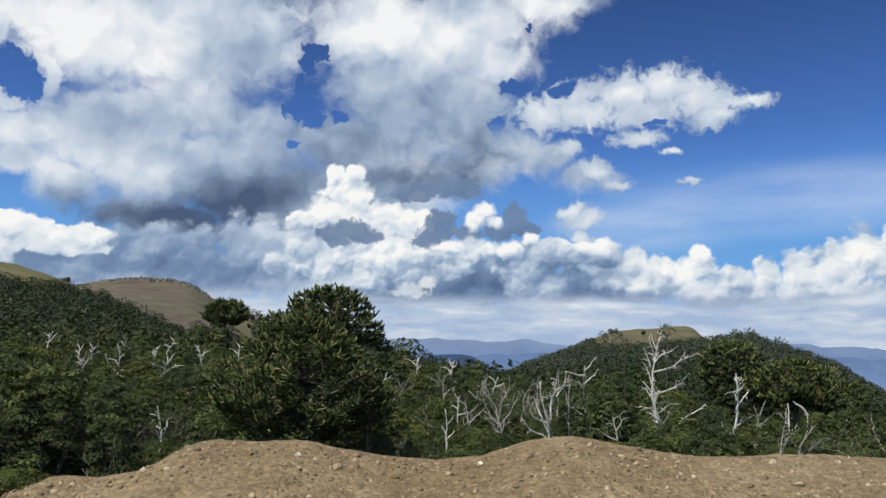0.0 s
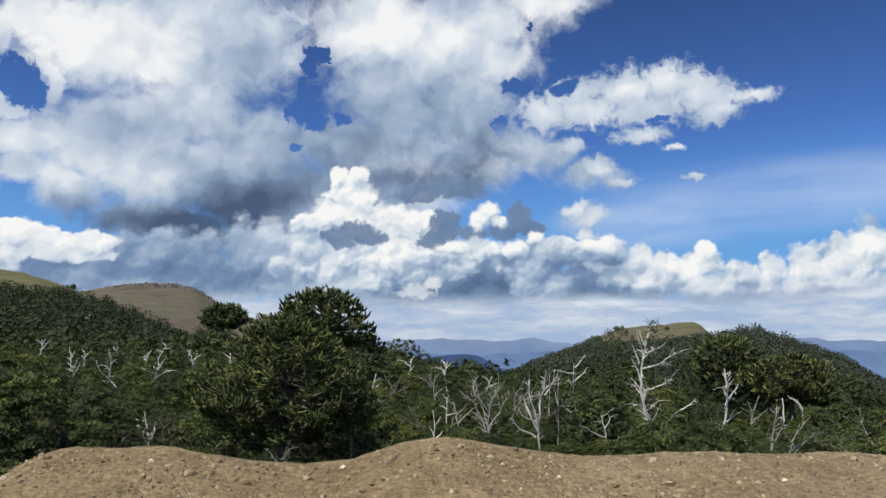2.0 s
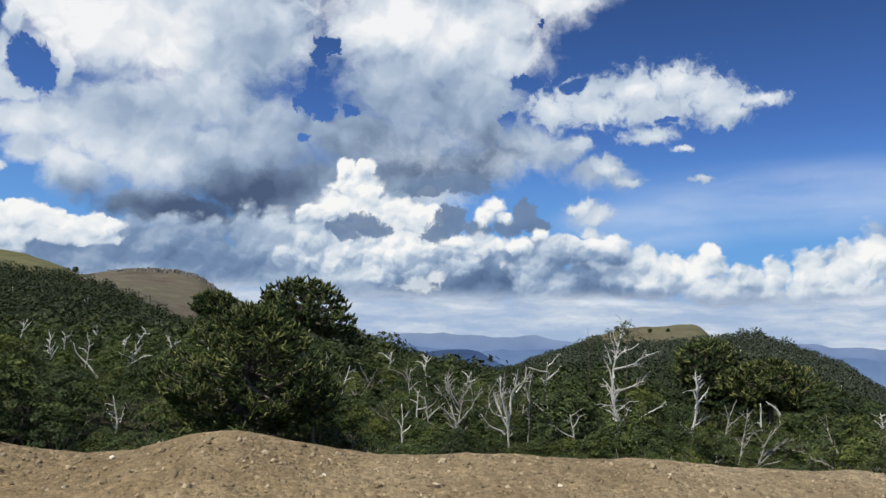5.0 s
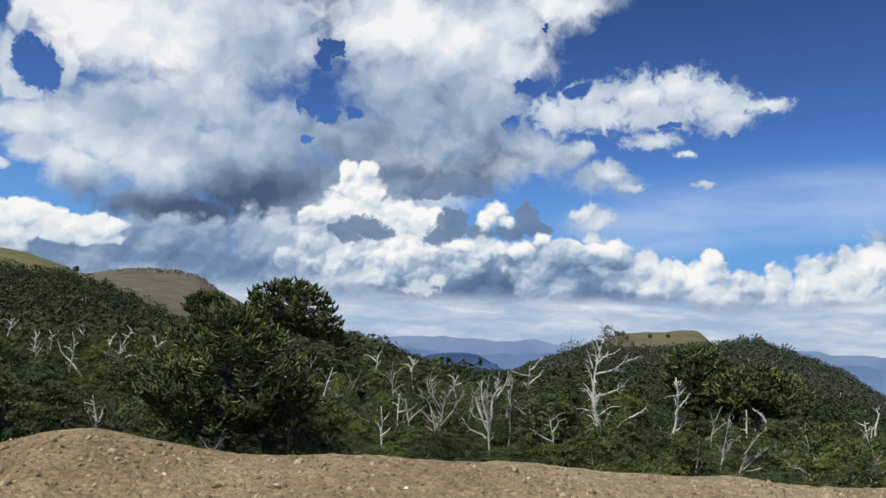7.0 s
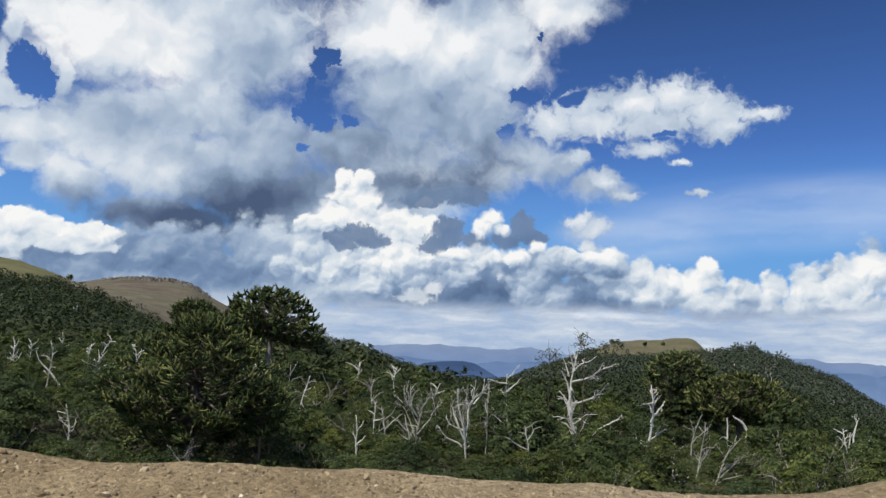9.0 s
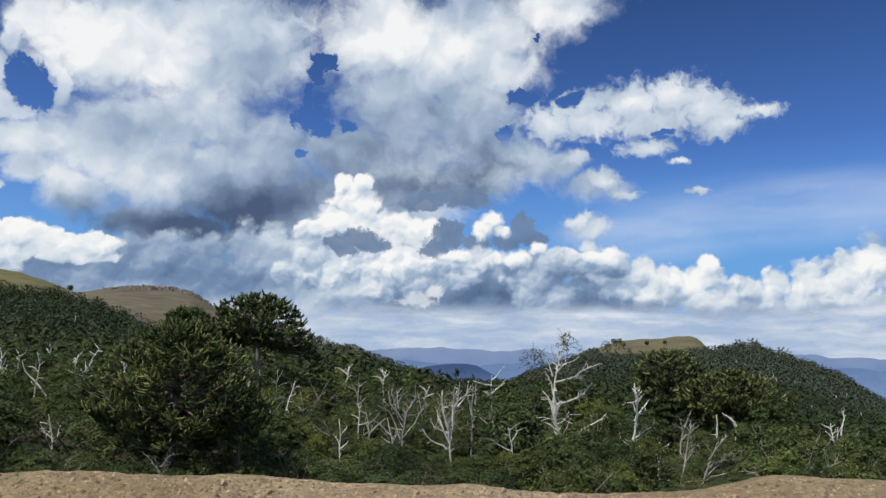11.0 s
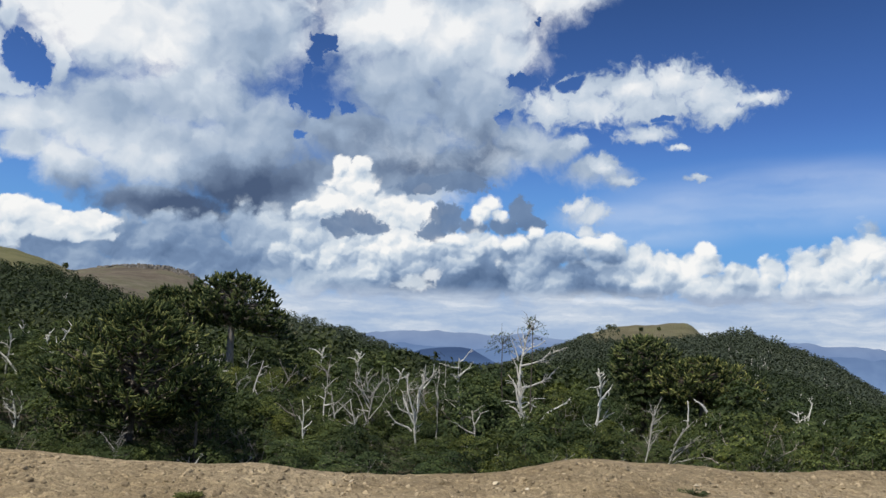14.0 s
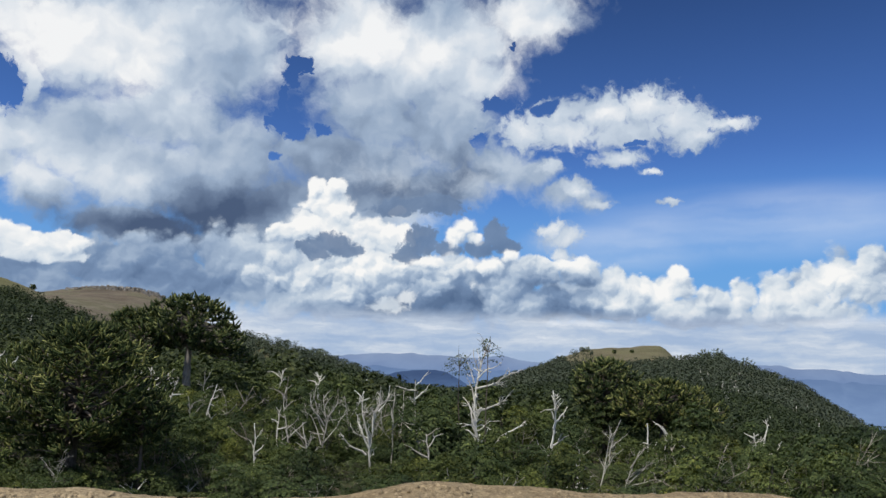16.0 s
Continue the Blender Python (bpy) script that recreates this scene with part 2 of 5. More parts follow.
# A ragged copy of the sky's coordinates gives the clouds their torn and billowing rims.
torn = fractal(flat, 0.33, 6, 0.62)
ragged = vec("ADD", flat, vec("MULTIPLY", vec("SUBTRACT", torn.outputs["Color"], (0.5, 0.5, 0.5)), (3.0, 2.4, 0)))
wavy = vec("ADD", flat, vec("MULTIPLY", vec("SUBTRACT", torn.outputs["Color"], (0.5, 0.5, 0.5)), (1.6, 1.3, 0)))
puffs = fractal(ragged, 0.30, 5, 0.50).outputs["Fac"]
puffs_up = fractal(vec("ADD", ragged, (-0.45, 1.0, 0)), 0.30, 5, 0.50).outputs["Fac"]
relief = calc("SUBTRACT", puffs, puffs_up)


def cells(place, scale):
    n = WN.new("ShaderNodeTexVoronoi")
    n.voronoi_dimensions = "2D"
    n.inputs["Scale"].default_value = scale
    WL.new(place, n.inputs["Vector"])
    return n.outputs["Distance"]


# heaped, rounded heads
heap = calc("MULTIPLY_ADD", cells(ragged, 0.62), -1.0, calc("MULTIPLY", cells(ragged, 1.5), -0.5))
heap_up = calc("MULTIPLY_ADD", cells(vec("ADD", ragged, (-0.22, 0.42, 0)), 0.62), -1.0, calc("MULTIPLY", cells(vec("ADD", ragged, (-0.10, 0.18, 0)), 1.5), -0.5))
heads = calc("SUBTRACT", heap, heap_up)
slow = fractal(ragged, 0.17, 3, 0.5).outputs["Fac"]
slow_up = fractal(vec("ADD", ragged, (-0.8, 1.6, 0)), 0.17, 3, 0.5).outputs["Fac"]
broad = calc("SUBTRACT", slow, slow_up)
fine = fractal(ragged, 1.5, 5, 0.6).outputs["Fac"]
rough_rim = calc("MULTIPLY_ADD", calc("SUBTRACT", fine, 0.5), 0.5, calc("MULTIPLY", calc("SUBTRACT", puffs, 0.5), 0.9))

tatters = calc("MULTIPLY_ADD", calc("SUBTRACT", fine, 0.5), 2.0, calc("MULTIPLY", calc("SUBTRACT", puffs, 0.5), 0.9))

# thin high streaks
streak = fractal(vec("MULTIPLY", vec("ADD", flat, vec("MULTIPLY", torn.outputs["Color"], (1.5, 1.5, 0))), (0.035, 0.24, 1)), 1.0, 4, 0.5).outputs["Fac"]
thin = calc("MULTIPLY", ease(streak, 0.24, 0.66), ease(inside(flat, CIRRUS), -0.1, 0.8))
colour = blend(blue, (0.72, 0.79, 0.90, 1), calc("MULTIPLY", thin, 0.55))

# cloud all over the sky that lies outside the view, as in it
beyond = ease(vec("LENGTH", vec("MULTIPLY", flat, (1 / 40, 1 / 29, 0))), 1.0, 1.35)
broken = fractal(flat, 0.06, 5, 0.6).outputs["Fac"]
rest = calc("SUBTRACT", calc("MULTIPLY", beyond, 2.0), calc("MULTIPLY_ADD", broken, -4.0, 3.9))

# the large grey mass
cover = calc("MAXIMUM", calc("MAXIMUM", inside(ragged, MASS), inside(wavy, FILL)), rest)
gap = calc("MAXIMUM", calc("MULTIPLY_ADD", tatters, 1.5, calc("ADD", inside(wavy, HOLES), 0.12)), 0.0)
mass = calc("ADD", calc("SUBTRACT", cover, calc("MULTIPLY", gap, 1.25)), calc("MULTIPLY", rough_rim, 0.9))
glow = lit(ragged, MASS_LIGHT, 0.655)
glow = calc("MULTIPLY_ADD", relief, 0.25, calc("MULTIPLY_ADD", broad, 1.1, calc("MULTIPLY_ADD", heads, 0.07, glow)))
GREY = [(0.0, (0.070, 0.108, 0.195)), (0.25, (0.162, 0.226, 0.345)), (0.5, (0.325, 0.420, 0.565)), (0.75, (0.575, 0.655, 0.755)), (1.0, (0.89, 0.90, 0.91))]
colour = blend(colour, tone(glow, GREY), ease(mass, -0.12, 0.52))

# soft grey trails below it
trail = calc("MULTIPLY_ADD", tatters, 0.5, inside(wavy, VEILS))
colour = blend(colour, tone(calc("MULTIPLY_ADD", relief, 0.9, 0.60), GREY), calc("MULTIPLY", ease(trail, -0.25, 0.9), 0.8))

# the torn white cloud
wisp = calc("MULTIPLY_ADD", tatters, 0.85, inside(ragged, WISP))
wisp = calc("SUBTRACT", wisp, calc("MULTIPLY", calc("MAXIMUM", calc("ADD", inside(ragged, WISP_GAPS), 0.2), 0.0), 1.4))
shine = calc("MULTIPLY_ADD", relief, 0.8, calc("MULTIPLY_ADD", inside(ragged, WISP), 0.25, 0.60))
colour = blend(colour, tone(shine, GREY), ease(wisp, -0.12, 0.55))

# the bank of cumulus over the horizon, heap before heap
WHITE = [(0.0, (0.09, 0.15, 0.27)), (0.3, (0.185, 0.275, 0.435)), (0.55, (0.39, 0.49, 0.63)), (0.75, (0.66, 0.73, 0.80)), (1.0, (0.93, 0.93, 0.92))]


def cumulus(under, blobs, base, tones, soft=0.16, form=0.5, puffy=0.30, opaque=1.0):
    """One heap of cloud before another: round bright heads, greyer towards its foot."""
    pile = inside(wavy, blobs)
    lifted = inside(vec("ADD", wavy, (-0.25, 0.70, 0)), blobs)
    body = calc("ADD", calc("ADD", pile, calc("MULTIPLY_ADD", heap, 0.40, 0.24)), calc("MULTIPLY", rough_rim, 0.6))
    glow = calc("MULTIPLY_ADD", calc("SUBTRACT", pile, lifted), form, lit(wavy, tones, base))
    glow = calc("MULTIPLY_ADD", relief, 0.55, calc("MULTIPLY_ADD", heads, puffy, calc("MULTIPLY_ADD", broad, 0.5, glow)))
    return blend(under, tone(glow, WHITE), calc("MULTIPLY", ease(body, 0.0, soft), opaque))


colour = cumulus(colour, SHEET, 0.55, SHEET_TONE, 0.40, 0.05, 0.20)
colour = cumulus(colour, LEFT_HEAP, 0.80, [], 0.22, 0.30)
colour = cumulus(colour, TOWER, 0.72, TOWER_TONE, 0.26, 0.26, 0.50)

# shaded scraps before it, more heads, and a small bright puff
scud = calc("ADD", inside(wavy, SCUD), calc("MULTIPLY", tatters, 0.75))
colour = blend(colour, tone(calc("MULTIPLY_ADD", relief, 0.5, calc("MULTIPLY_ADD", heads, 0.06, 0.22)), [(0.0, (0.09, 0.15, 0.27)), (0.3, (0.175, 0.255, 0.40)), (0.6, (0.39, 0.49, 0.63))]), calc("MULTIPLY", ease(scud, 0.0, 0.30), 0.92))
colour = cumulus(colour, FRONT_HEAP, 0.74, [], 0.45, 0.3, 0.5)
colour = cumulus(colour, RIGHT_HEAP, 0.57, RIGHT_TONE, 0.30, 0.28, 0.36)

# layered haze towards the horizon
layers = fractal(vec("MULTIPLY", vec("ADD", flat, vec("MULTIPLY", torn.outputs["Color"], (4.0, 0.9, 0))), (0.12, 0.66, 1)), 1.0, 6, 0.60).outputs["Fac"]
veil = calc("MULTIPLY", ease(height, 5.3, 4.1), calc("MULTIPLY_ADD", ease(layers, 0.40, 0.58), 0.20, 0.78))
veil = calc("MULTIPLY", veil, ease(calc("ABSOLUTE", calc("SUBTRACT", height, 2.0)), 60.0, 6.0))
colour = blend(colour, tone(layers, [(0.0, (0.33, 0.40, 0.53)), (0.40, (0.42, 0.50, 0.645)), (0.54, (0.53, 0.61, 0.73)), (0.68, (0.76, 0.80, 0.86))]), veil)
puff = calc("ADD", inside(wavy, PUFF), calc("MULTIPLY", tatters, 0.8))
colour = blend(colour, tone(calc("MULTIPLY_ADD", relief, 0.9, 0.8), WHITE), calc("MULTIPLY", ease(puff, -0.15, 0.5), 0.85))

back = WN.new("ShaderNodeBackground")
WL.new(colour, back.inputs["Color"])
back.inputs["Strength"].default_value = 1.0
WL.new(back.outputs[0], WN.new("ShaderNodeOutputWorld").inputs["Surface"])


# ---- materials ----
def shade(name, rough=0.9):
    """A node material; returns it, its nodes, its links and its principled shader."""
    m = bpy.data.materials.new(name)
    m.use_nodes = True
    n, l = m.node_tree.nodes, m.node_tree.links
    p = n["Principled BSDF"]
    p.inputs["Roughness"].default_value = rough
    p.inputs["Specular IOR Level"].default_value = 0.15
    return m, n, l, p


def grain(n, l, scale, detail=5, rough=0.6, kind="Object", stretch=None):
    co = n.new("ShaderNodeNewGeometry").outputs["Position"] if kind == "Position" else n.new("ShaderNodeTexCoord").outputs[kind]
    if stretch:
        s = n.new("ShaderNodeMapping")
        s.inputs["Scale"].default_value = stretch
        l.new(co, s.inputs["Vector"])
        co = s.outputs[0]
    t = n.new("ShaderNodeTexNoise")
    t.inputs["Scale"].default_value, t.inputs["Detail"].default_value, t.inputs["Roughness"].default_value = scale, detail, rough
    l.new(co, t.inputs["Vector"])
    return t.outputs["Fac"]


def ramp(n, l, fac, *stops):
    r = n.new("ShaderNodeValToRGB")
    l.new(fac, r.inputs[0])
    el = r.color_ramp.elements
    while len(el) < len(stops):
        el.new(0.5)
    for k, (at, rgb) in zip(el, stops):
        k.position, k.color = at, (*rgb, 1)
    return r.outputs[0]


def mixed(n, l, a, b, fac, how="MIX"):
    x = n.new("ShaderNodeMix")
    x.data_type, x.blend_type = "RGBA", how
    for socket, v in ((x.inputs["Factor"], fac), (x.inputs["A"], a), (x.inputs["B"], b)):
        if isinstance(v, bpy.types.NodeSocket):
            l.new(v, socket)
        else:
            socket.default_value = v
    return x.outputs["Result"]


def bumped(n, l, p, height, strength, distance):
    b = n.new("ShaderNodeBump")
    b.inputs["Strength"].default_value, b.inputs["Distance"].default_value = strength, distance
    l.new(height, b.inputs["Height"])
    l.new(b.outputs[0], p.inputs["Normal"])


def make_earth():
    m, n, l, p = shade("dry_earth", 0.95)
    at = "Position"
    broad = ramp(n, l, grain(n, l, 0.5, 4, kind=at), (0.32, (0.190, 0.146, 0.087)), (0.50, (0.252, 0.198, 0.121)), (0.68, (0.322, 0.260, 0.166)))
    straw = ramp(n, l, grain(n, l, 0.6, 4, kind=at), (0.32, (0.228, 0.183, 0.118)), (0.50, (0.286, 0.236, 0.158)), (0.68, (0.355, 0.300, 0.210)))
    xyz = n.new("ShaderNodeSeparateXYZ")  # browner soil where the walk begins, straw-coloured where it ends
    l.new(n.new("ShaderNodeNewGeometry").outputs["Position"], xyz.inputs[0])
    part_way = n.new("ShaderNodeMapRange")
    l.new(xyz.outputs[0], part_way.inputs["Value"])
    part_way.inputs["From Min"].default_value, part_way.inputs["From Max"].default_value = 1.0, 11.0
    broad = mixed(n, l, broad, straw, part_way.outputs["Result"])
    speck = ramp(n, l, grain(n, l, 6, 7, 0.72, at), (0.30, (0.55, 0.52, 0.49)), (0.46, (0.96, 0.95, 0.93)), (0.66, (1.30, 1.27, 1.22)))
    grit = ramp(n, l, grain(n, l, 42, 3, 0.7, at), (0.35, (0.72, 0.70, 0.68)), (0.55, (1.0, 1.0, 1.0)), (0.72, (1.28, 1.26, 1.22)))
    c = mixed(n, l, mixed(n, l, broad, speck, 0.75, "MULTIPLY"), grit, 0.7, "MULTIPLY")
    crumb = n.new("ShaderNodeTexVoronoi")  # crumbs of earth
    crumb.inputs["Scale"].default_value = 17
    l.new(n.new("ShaderNodeNewGeometry").outputs["Position"], crumb.inputs["Vector"])
    split = n.new("ShaderNodeSeparateColor")
    l.new(crumb.outputs["Color"], split.inputs[0])
    c = mixed(n, l, c, ramp(n, l, split.outputs[0], (0.0, (0.72, 0.69, 0.64)), (0.6, (1.0, 0.99, 0.97)), (0.9, (1.12, 1.10, 1.05)), (1.0, (1.5, 1.48, 1.42))), 0.75, "MULTIPLY")
    c = mixed(n, l, c, (1.0, 0.975, 0.935, 1), 1.0, "MULTIPLY")
    l.new(c, p.inputs["Base Color"])
    lumps = mixed(n, l, grain(n, l, 9, 6, 0.7, at), grain(n, l, 30, 4, 0.7, at), 0.4)
    bumped(n, l, p, mixed(n, l, lumps, ramp(n, l, crumb.outputs["Distance"], (0.0, (1, 1, 1)), (0.7, (0, 0, 0))), 0.22), 1.0, 0.09)
    return m


def make_stone():
    m, n, l, p = shade("pale_stone", 0.85)
    own = n.new("ShaderNodeObjectInfo").outputs["Random"]
    isl = n.new("ShaderNodeNewGeometry").outputs["Random Per Island"]
    a = ramp(n, l, own, (0.0, (0.24, 0.19, 0.12)), (0.5, (0.33, 0.275, 0.19)), (0.85, (0.45, 0.40, 0.31)), (1.0, (0.62, 0.58, 0.50)))
    b = ramp(n, l, isl, (0.0, (0.55, 0.52, 0.48)), (0.7, (1.0, 0.98, 0.95)), (1.0, (1.7, 1.68, 1.62)))
    c = mixed(n, l, a, b, 0.9, "MULTIPLY")
    l.new(mixed(n, l, c, ramp(n, l, grain(n, l, 25), (0.35, (0.75, 0.72, 0.68)), (0.65, (1.1, 1.1, 1.1))), 0.7, "MULTIPLY"), p.inputs["Base Color"])
    bumped(n, l, p, grain(n, l, 40), 0.4, 0.01)
    return m


def make_cliff():
    m, n, l, p = shade("weathered_cliff", 0.95)
    isl = n.new("ShaderNodeNewGeometry").outputs["Random Per Island"]
    a = ramp(n, l, isl, (0.0, (0.13, 0.115, 0.095)), (0.6, (0.21, 0.19, 0.16)), (1.0, (0.32, 0.30, 0.27)))
    l.new(mixed(n, l, a, ramp(n, l, grain(n, l, 0.5), (0.35, (0.7, 0.7, 0.7)), (0.65, (1.1, 1.1, 1.1))), 0.8, "MULTIPLY"), p.inputs["Base Color"])
    bumped(n, l, p, grain(n, l, 0.8), 0.6, 0.5)
    return m


def make_ground():
    """A dirt track, forest floor beyond it, dry grass and scree on the far hills."""
    m, n, l, p = shade("hill_ground", 0.95)
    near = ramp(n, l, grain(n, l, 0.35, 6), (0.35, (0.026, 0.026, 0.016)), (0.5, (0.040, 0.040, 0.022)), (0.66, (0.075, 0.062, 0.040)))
    far = ramp(n, l, grain(n, l, 0.012, 7, 0.65), (0.36, (0.090, 0.074, 0.054)), (0.47, (0.136, 0.112, 0.083)), (0.55, (0.104, 0.098, 0.058)), (0.68, (0.172, 0.150, 0.114)))
    streak = ramp(n, l, grain(n, l, 0.03, 6, 0.7, stretch=(1, 1, 7)), (0.38, (0.70, 0.68, 0.66)), (0.6, (1.05, 1.05, 1.05)))
    far = mixed(n, l, far, streak, 0.8, "MULTIPLY")
    mask = n.new("ShaderNodeVertexColor")
    mask.layer_name = "cover"
    green = ramp(n, l, grain(n, l, 0.02, 6), (0.4, (0.088, 0.086, 0.036)), (0.6, (0.128, 0.120, 0.055)))
    split = n.new("ShaderNodeSeparateColor")
    l.new(mask.outputs[0], split.inputs[0])
    track = ramp(n, l, grain(n, l, 0.6, 6), (0.32, (0.19, 0.15, 0.09)), (0.50, (0.25, 0.20, 0.125)), (0.68, (0.32, 0.26, 0.17)))
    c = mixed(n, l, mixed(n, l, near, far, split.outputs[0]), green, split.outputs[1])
    c = mixed(n, l, c, track, split.outputs[2])
    l.new(c, p.inputs["Base Color"])
    bumped(n, l, p, grain(n, l, 0.06, 8, 0.7), 0.6, 4.0)
    return m


def make_leaf(name, dark, mid, light, through=0.12, rough=0.75, vary=1.0):
    m, n, l, p = shade(name, rough)
    isl = n.new("ShaderNodeNewGeometry").outputs["Random Per Island"]
    own = n.new("ShaderNodeObjectInfo").outputs["Random"]
    a = ramp(n, l, isl, (0.0, dark), (0.62, mid), (1.0, light))
    b = ramp(n, l, own, (0.0, (0.55, 0.62, 0.64)), (0.5, (1.0, 1.0, 1.0)), (0.85, (1.22, 1.12, 0.85)), (1.0, (1.45, 1.2, 0.8)))
    spot = n.new("ShaderNodeTexNoise")
    spot.inputs["Scale"].default_value, spot.inputs["Detail"].default_value = 0.26, 3
    l.new(n.new("ShaderNodeNewGeometry").outputs["Position"], spot.inputs["Vector"])
    patch = ramp(n, l, spot.outputs["Fac"], (0.36, (0.50, 0.55, 0.58)), (0.52, (1.0, 1.0, 1.0)), (0.68, (1.55, 1.42, 1.15)))
    c = mixed(n, l, mixed(n, l, a, b, vary, "MULTIPLY"), patch, 0.9 * vary, "MULTIPLY")
    l.new(c, p.inputs["Base Color"])
    t = n.new("ShaderNodeBsdfTranslucent")
    l.new(mixed(n, l, c, (1.2, 1.35, 0.5, 1), 1.0, "MULTIPLY"), t.inputs["Color"])
    s = n.new("ShaderNodeMixShader")
    s.inputs[0].default_value = through
    l.new(p.outputs[0], s.inputs[1])
    l.new(t.outputs[0], s.inputs[2])
    l.new(s.outputs[0], n["Material Output"].inputs["Surface"])
    return m


def make_bark(name, dark, light, scale=14):
    m, n, l, p = shade(name, 0.9)
    g = grain(n, l, scale, 6, 0.65, stretch=(1, 1, 0.22))
    own = n.new("ShaderNodeObjectInfo").outputs["Random"]
    c = ramp(n, l, g, (0.34, dark), (0.62, light))
    l.new(mixed(n, l, c, ramp(n, l, own, (0.0, (0.72, 0.70, 0.68)), (1.0, (1.1, 1.1, 1.08))), 1.0, "MULTIPLY"), p.inputs["Base Color"])
    bumped(n, l, p, g, 0.7, 0.03)
    return m


def make_painted_haze(name, low, high, z0, z1, soft):
    """Far ranges as a glowing backdrop: distance haze painted as emission, graded by height."""
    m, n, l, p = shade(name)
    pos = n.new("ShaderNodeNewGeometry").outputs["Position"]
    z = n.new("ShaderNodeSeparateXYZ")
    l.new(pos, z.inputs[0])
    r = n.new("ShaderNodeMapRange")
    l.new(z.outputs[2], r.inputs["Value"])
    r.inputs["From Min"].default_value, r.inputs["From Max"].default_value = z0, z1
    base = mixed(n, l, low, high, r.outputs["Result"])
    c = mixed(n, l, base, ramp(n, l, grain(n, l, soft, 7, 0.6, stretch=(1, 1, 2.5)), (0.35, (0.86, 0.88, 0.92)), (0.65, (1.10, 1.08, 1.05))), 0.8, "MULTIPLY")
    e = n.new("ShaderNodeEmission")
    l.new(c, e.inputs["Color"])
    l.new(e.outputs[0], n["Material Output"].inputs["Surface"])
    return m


EARTH, STONE, GROUND, CLIFF = make_earth(), make_stone(), make_ground(), make_cliff()
BEECH = make_leaf("beech_leaves", (0.026, 0.041, 0.017), (0.054, 0.077, 0.027), (0.108, 0.133, 0.048))
FOREST = make_leaf("far_beech_leaves", (0.015, 0.025, 0.015), (0.028, 0.042, 0.024), (0.050, 0.068, 0.036))
# paler, bluer copy of the far leaves: distance haze painted into the colour
HAZY_FOREST = make_leaf("hazed_beech_leaves", (0.026, 0.037, 0.029), (0.046, 0.060, 0.045), (0.070, 0.088, 0.064), vary=0.6)
NEEDLE = make_leaf("monkey_puzzle_scales", (0.018, 0.029, 0.011), (0.054, 0.080, 0.027), (0.27, 0.28, 0.100), 0.04, vary=0.3)
HERB = make_leaf("herb_leaves", (0.050, 0.060, 0.020), (0.085, 0.098, 0.035), (0.14, 0.15, 0.06))
BARK = make_bark("grey_bark", (0.070, 0.058, 0.046), (0.19, 0.165, 0.14))
PALE_BARK = make_bark("pale_flaking_bark", (0.13, 0.115, 0.10), (0.36, 0.33, 0.29), 9)
DEADWOOD = make_bark("bleached_deadwood", (0.44, 0.42, 0.38), (0.80, 0.78, 0.73), 20)
GREYWOOD = make_bark("grey_deadwood", (0.26, 0.245, 0.22), (0.50, 0.48, 0.44), 20)
TWIG = make_bark("grey_dead_twigs", (0.16, 0.14, 0.12), (0.34, 0.31, 0.27), 20)


# ---- helpers for meshes ----
def mesh_object(name, verts, faces, material, parent=None, label="", smooth=False):
    me = bpy.data.meshes.new(name)
    me.from_pydata([tuple(v) for v in verts], [], faces)
    me.materials.append(material)
    if smooth:
        me.polygons.foreach_set("use_smooth", np.ones(len(me.polygons), bool))
    me.update()
    ob = new(name, me)
    ob.parent = parent
    return tagged(ob, label)


def holder(name, place, label, category, group="", turn=0.0, size=1.0, wide=None):
    ob = new(name)
    ob.empty_display_size = 0.3
    ob.matrix_world = Matrix.LocRotScale(Vector(place), Euler((0, 0, turn)), Vector((wide or size, wide or size, size)))
    return tagged(ob, label, category, group)


def smooth_step(x, a, b):
    t = np.clip((x - a) / (b - a), 0, 1)
    return t * t * (3 - 2 * t)


def fbm(x, y, octaves=4, seed=0.0):
    """Fractal noise on arrays, about -1 to 1."""
    out = np.zeros(np.broadcast(x, y).shape)
    xs, ys = np.broadcast_arrays(np.asarray(x, float), np.asarray(y, float))
    flat_out = out.ravel()
    for k, (a, b) in enumerate(zip(xs.ravel(), ys.ravel())):
        flat_out[k] = noise.fractal((a + seed, b - seed, seed), 1.0, 2.0, octaves)
    return flat_out.reshape(out.shape)


# ---- the land ----
HUB_X, EYE = 6.0, 1.7  # the hills are laid out round the middle of the walk
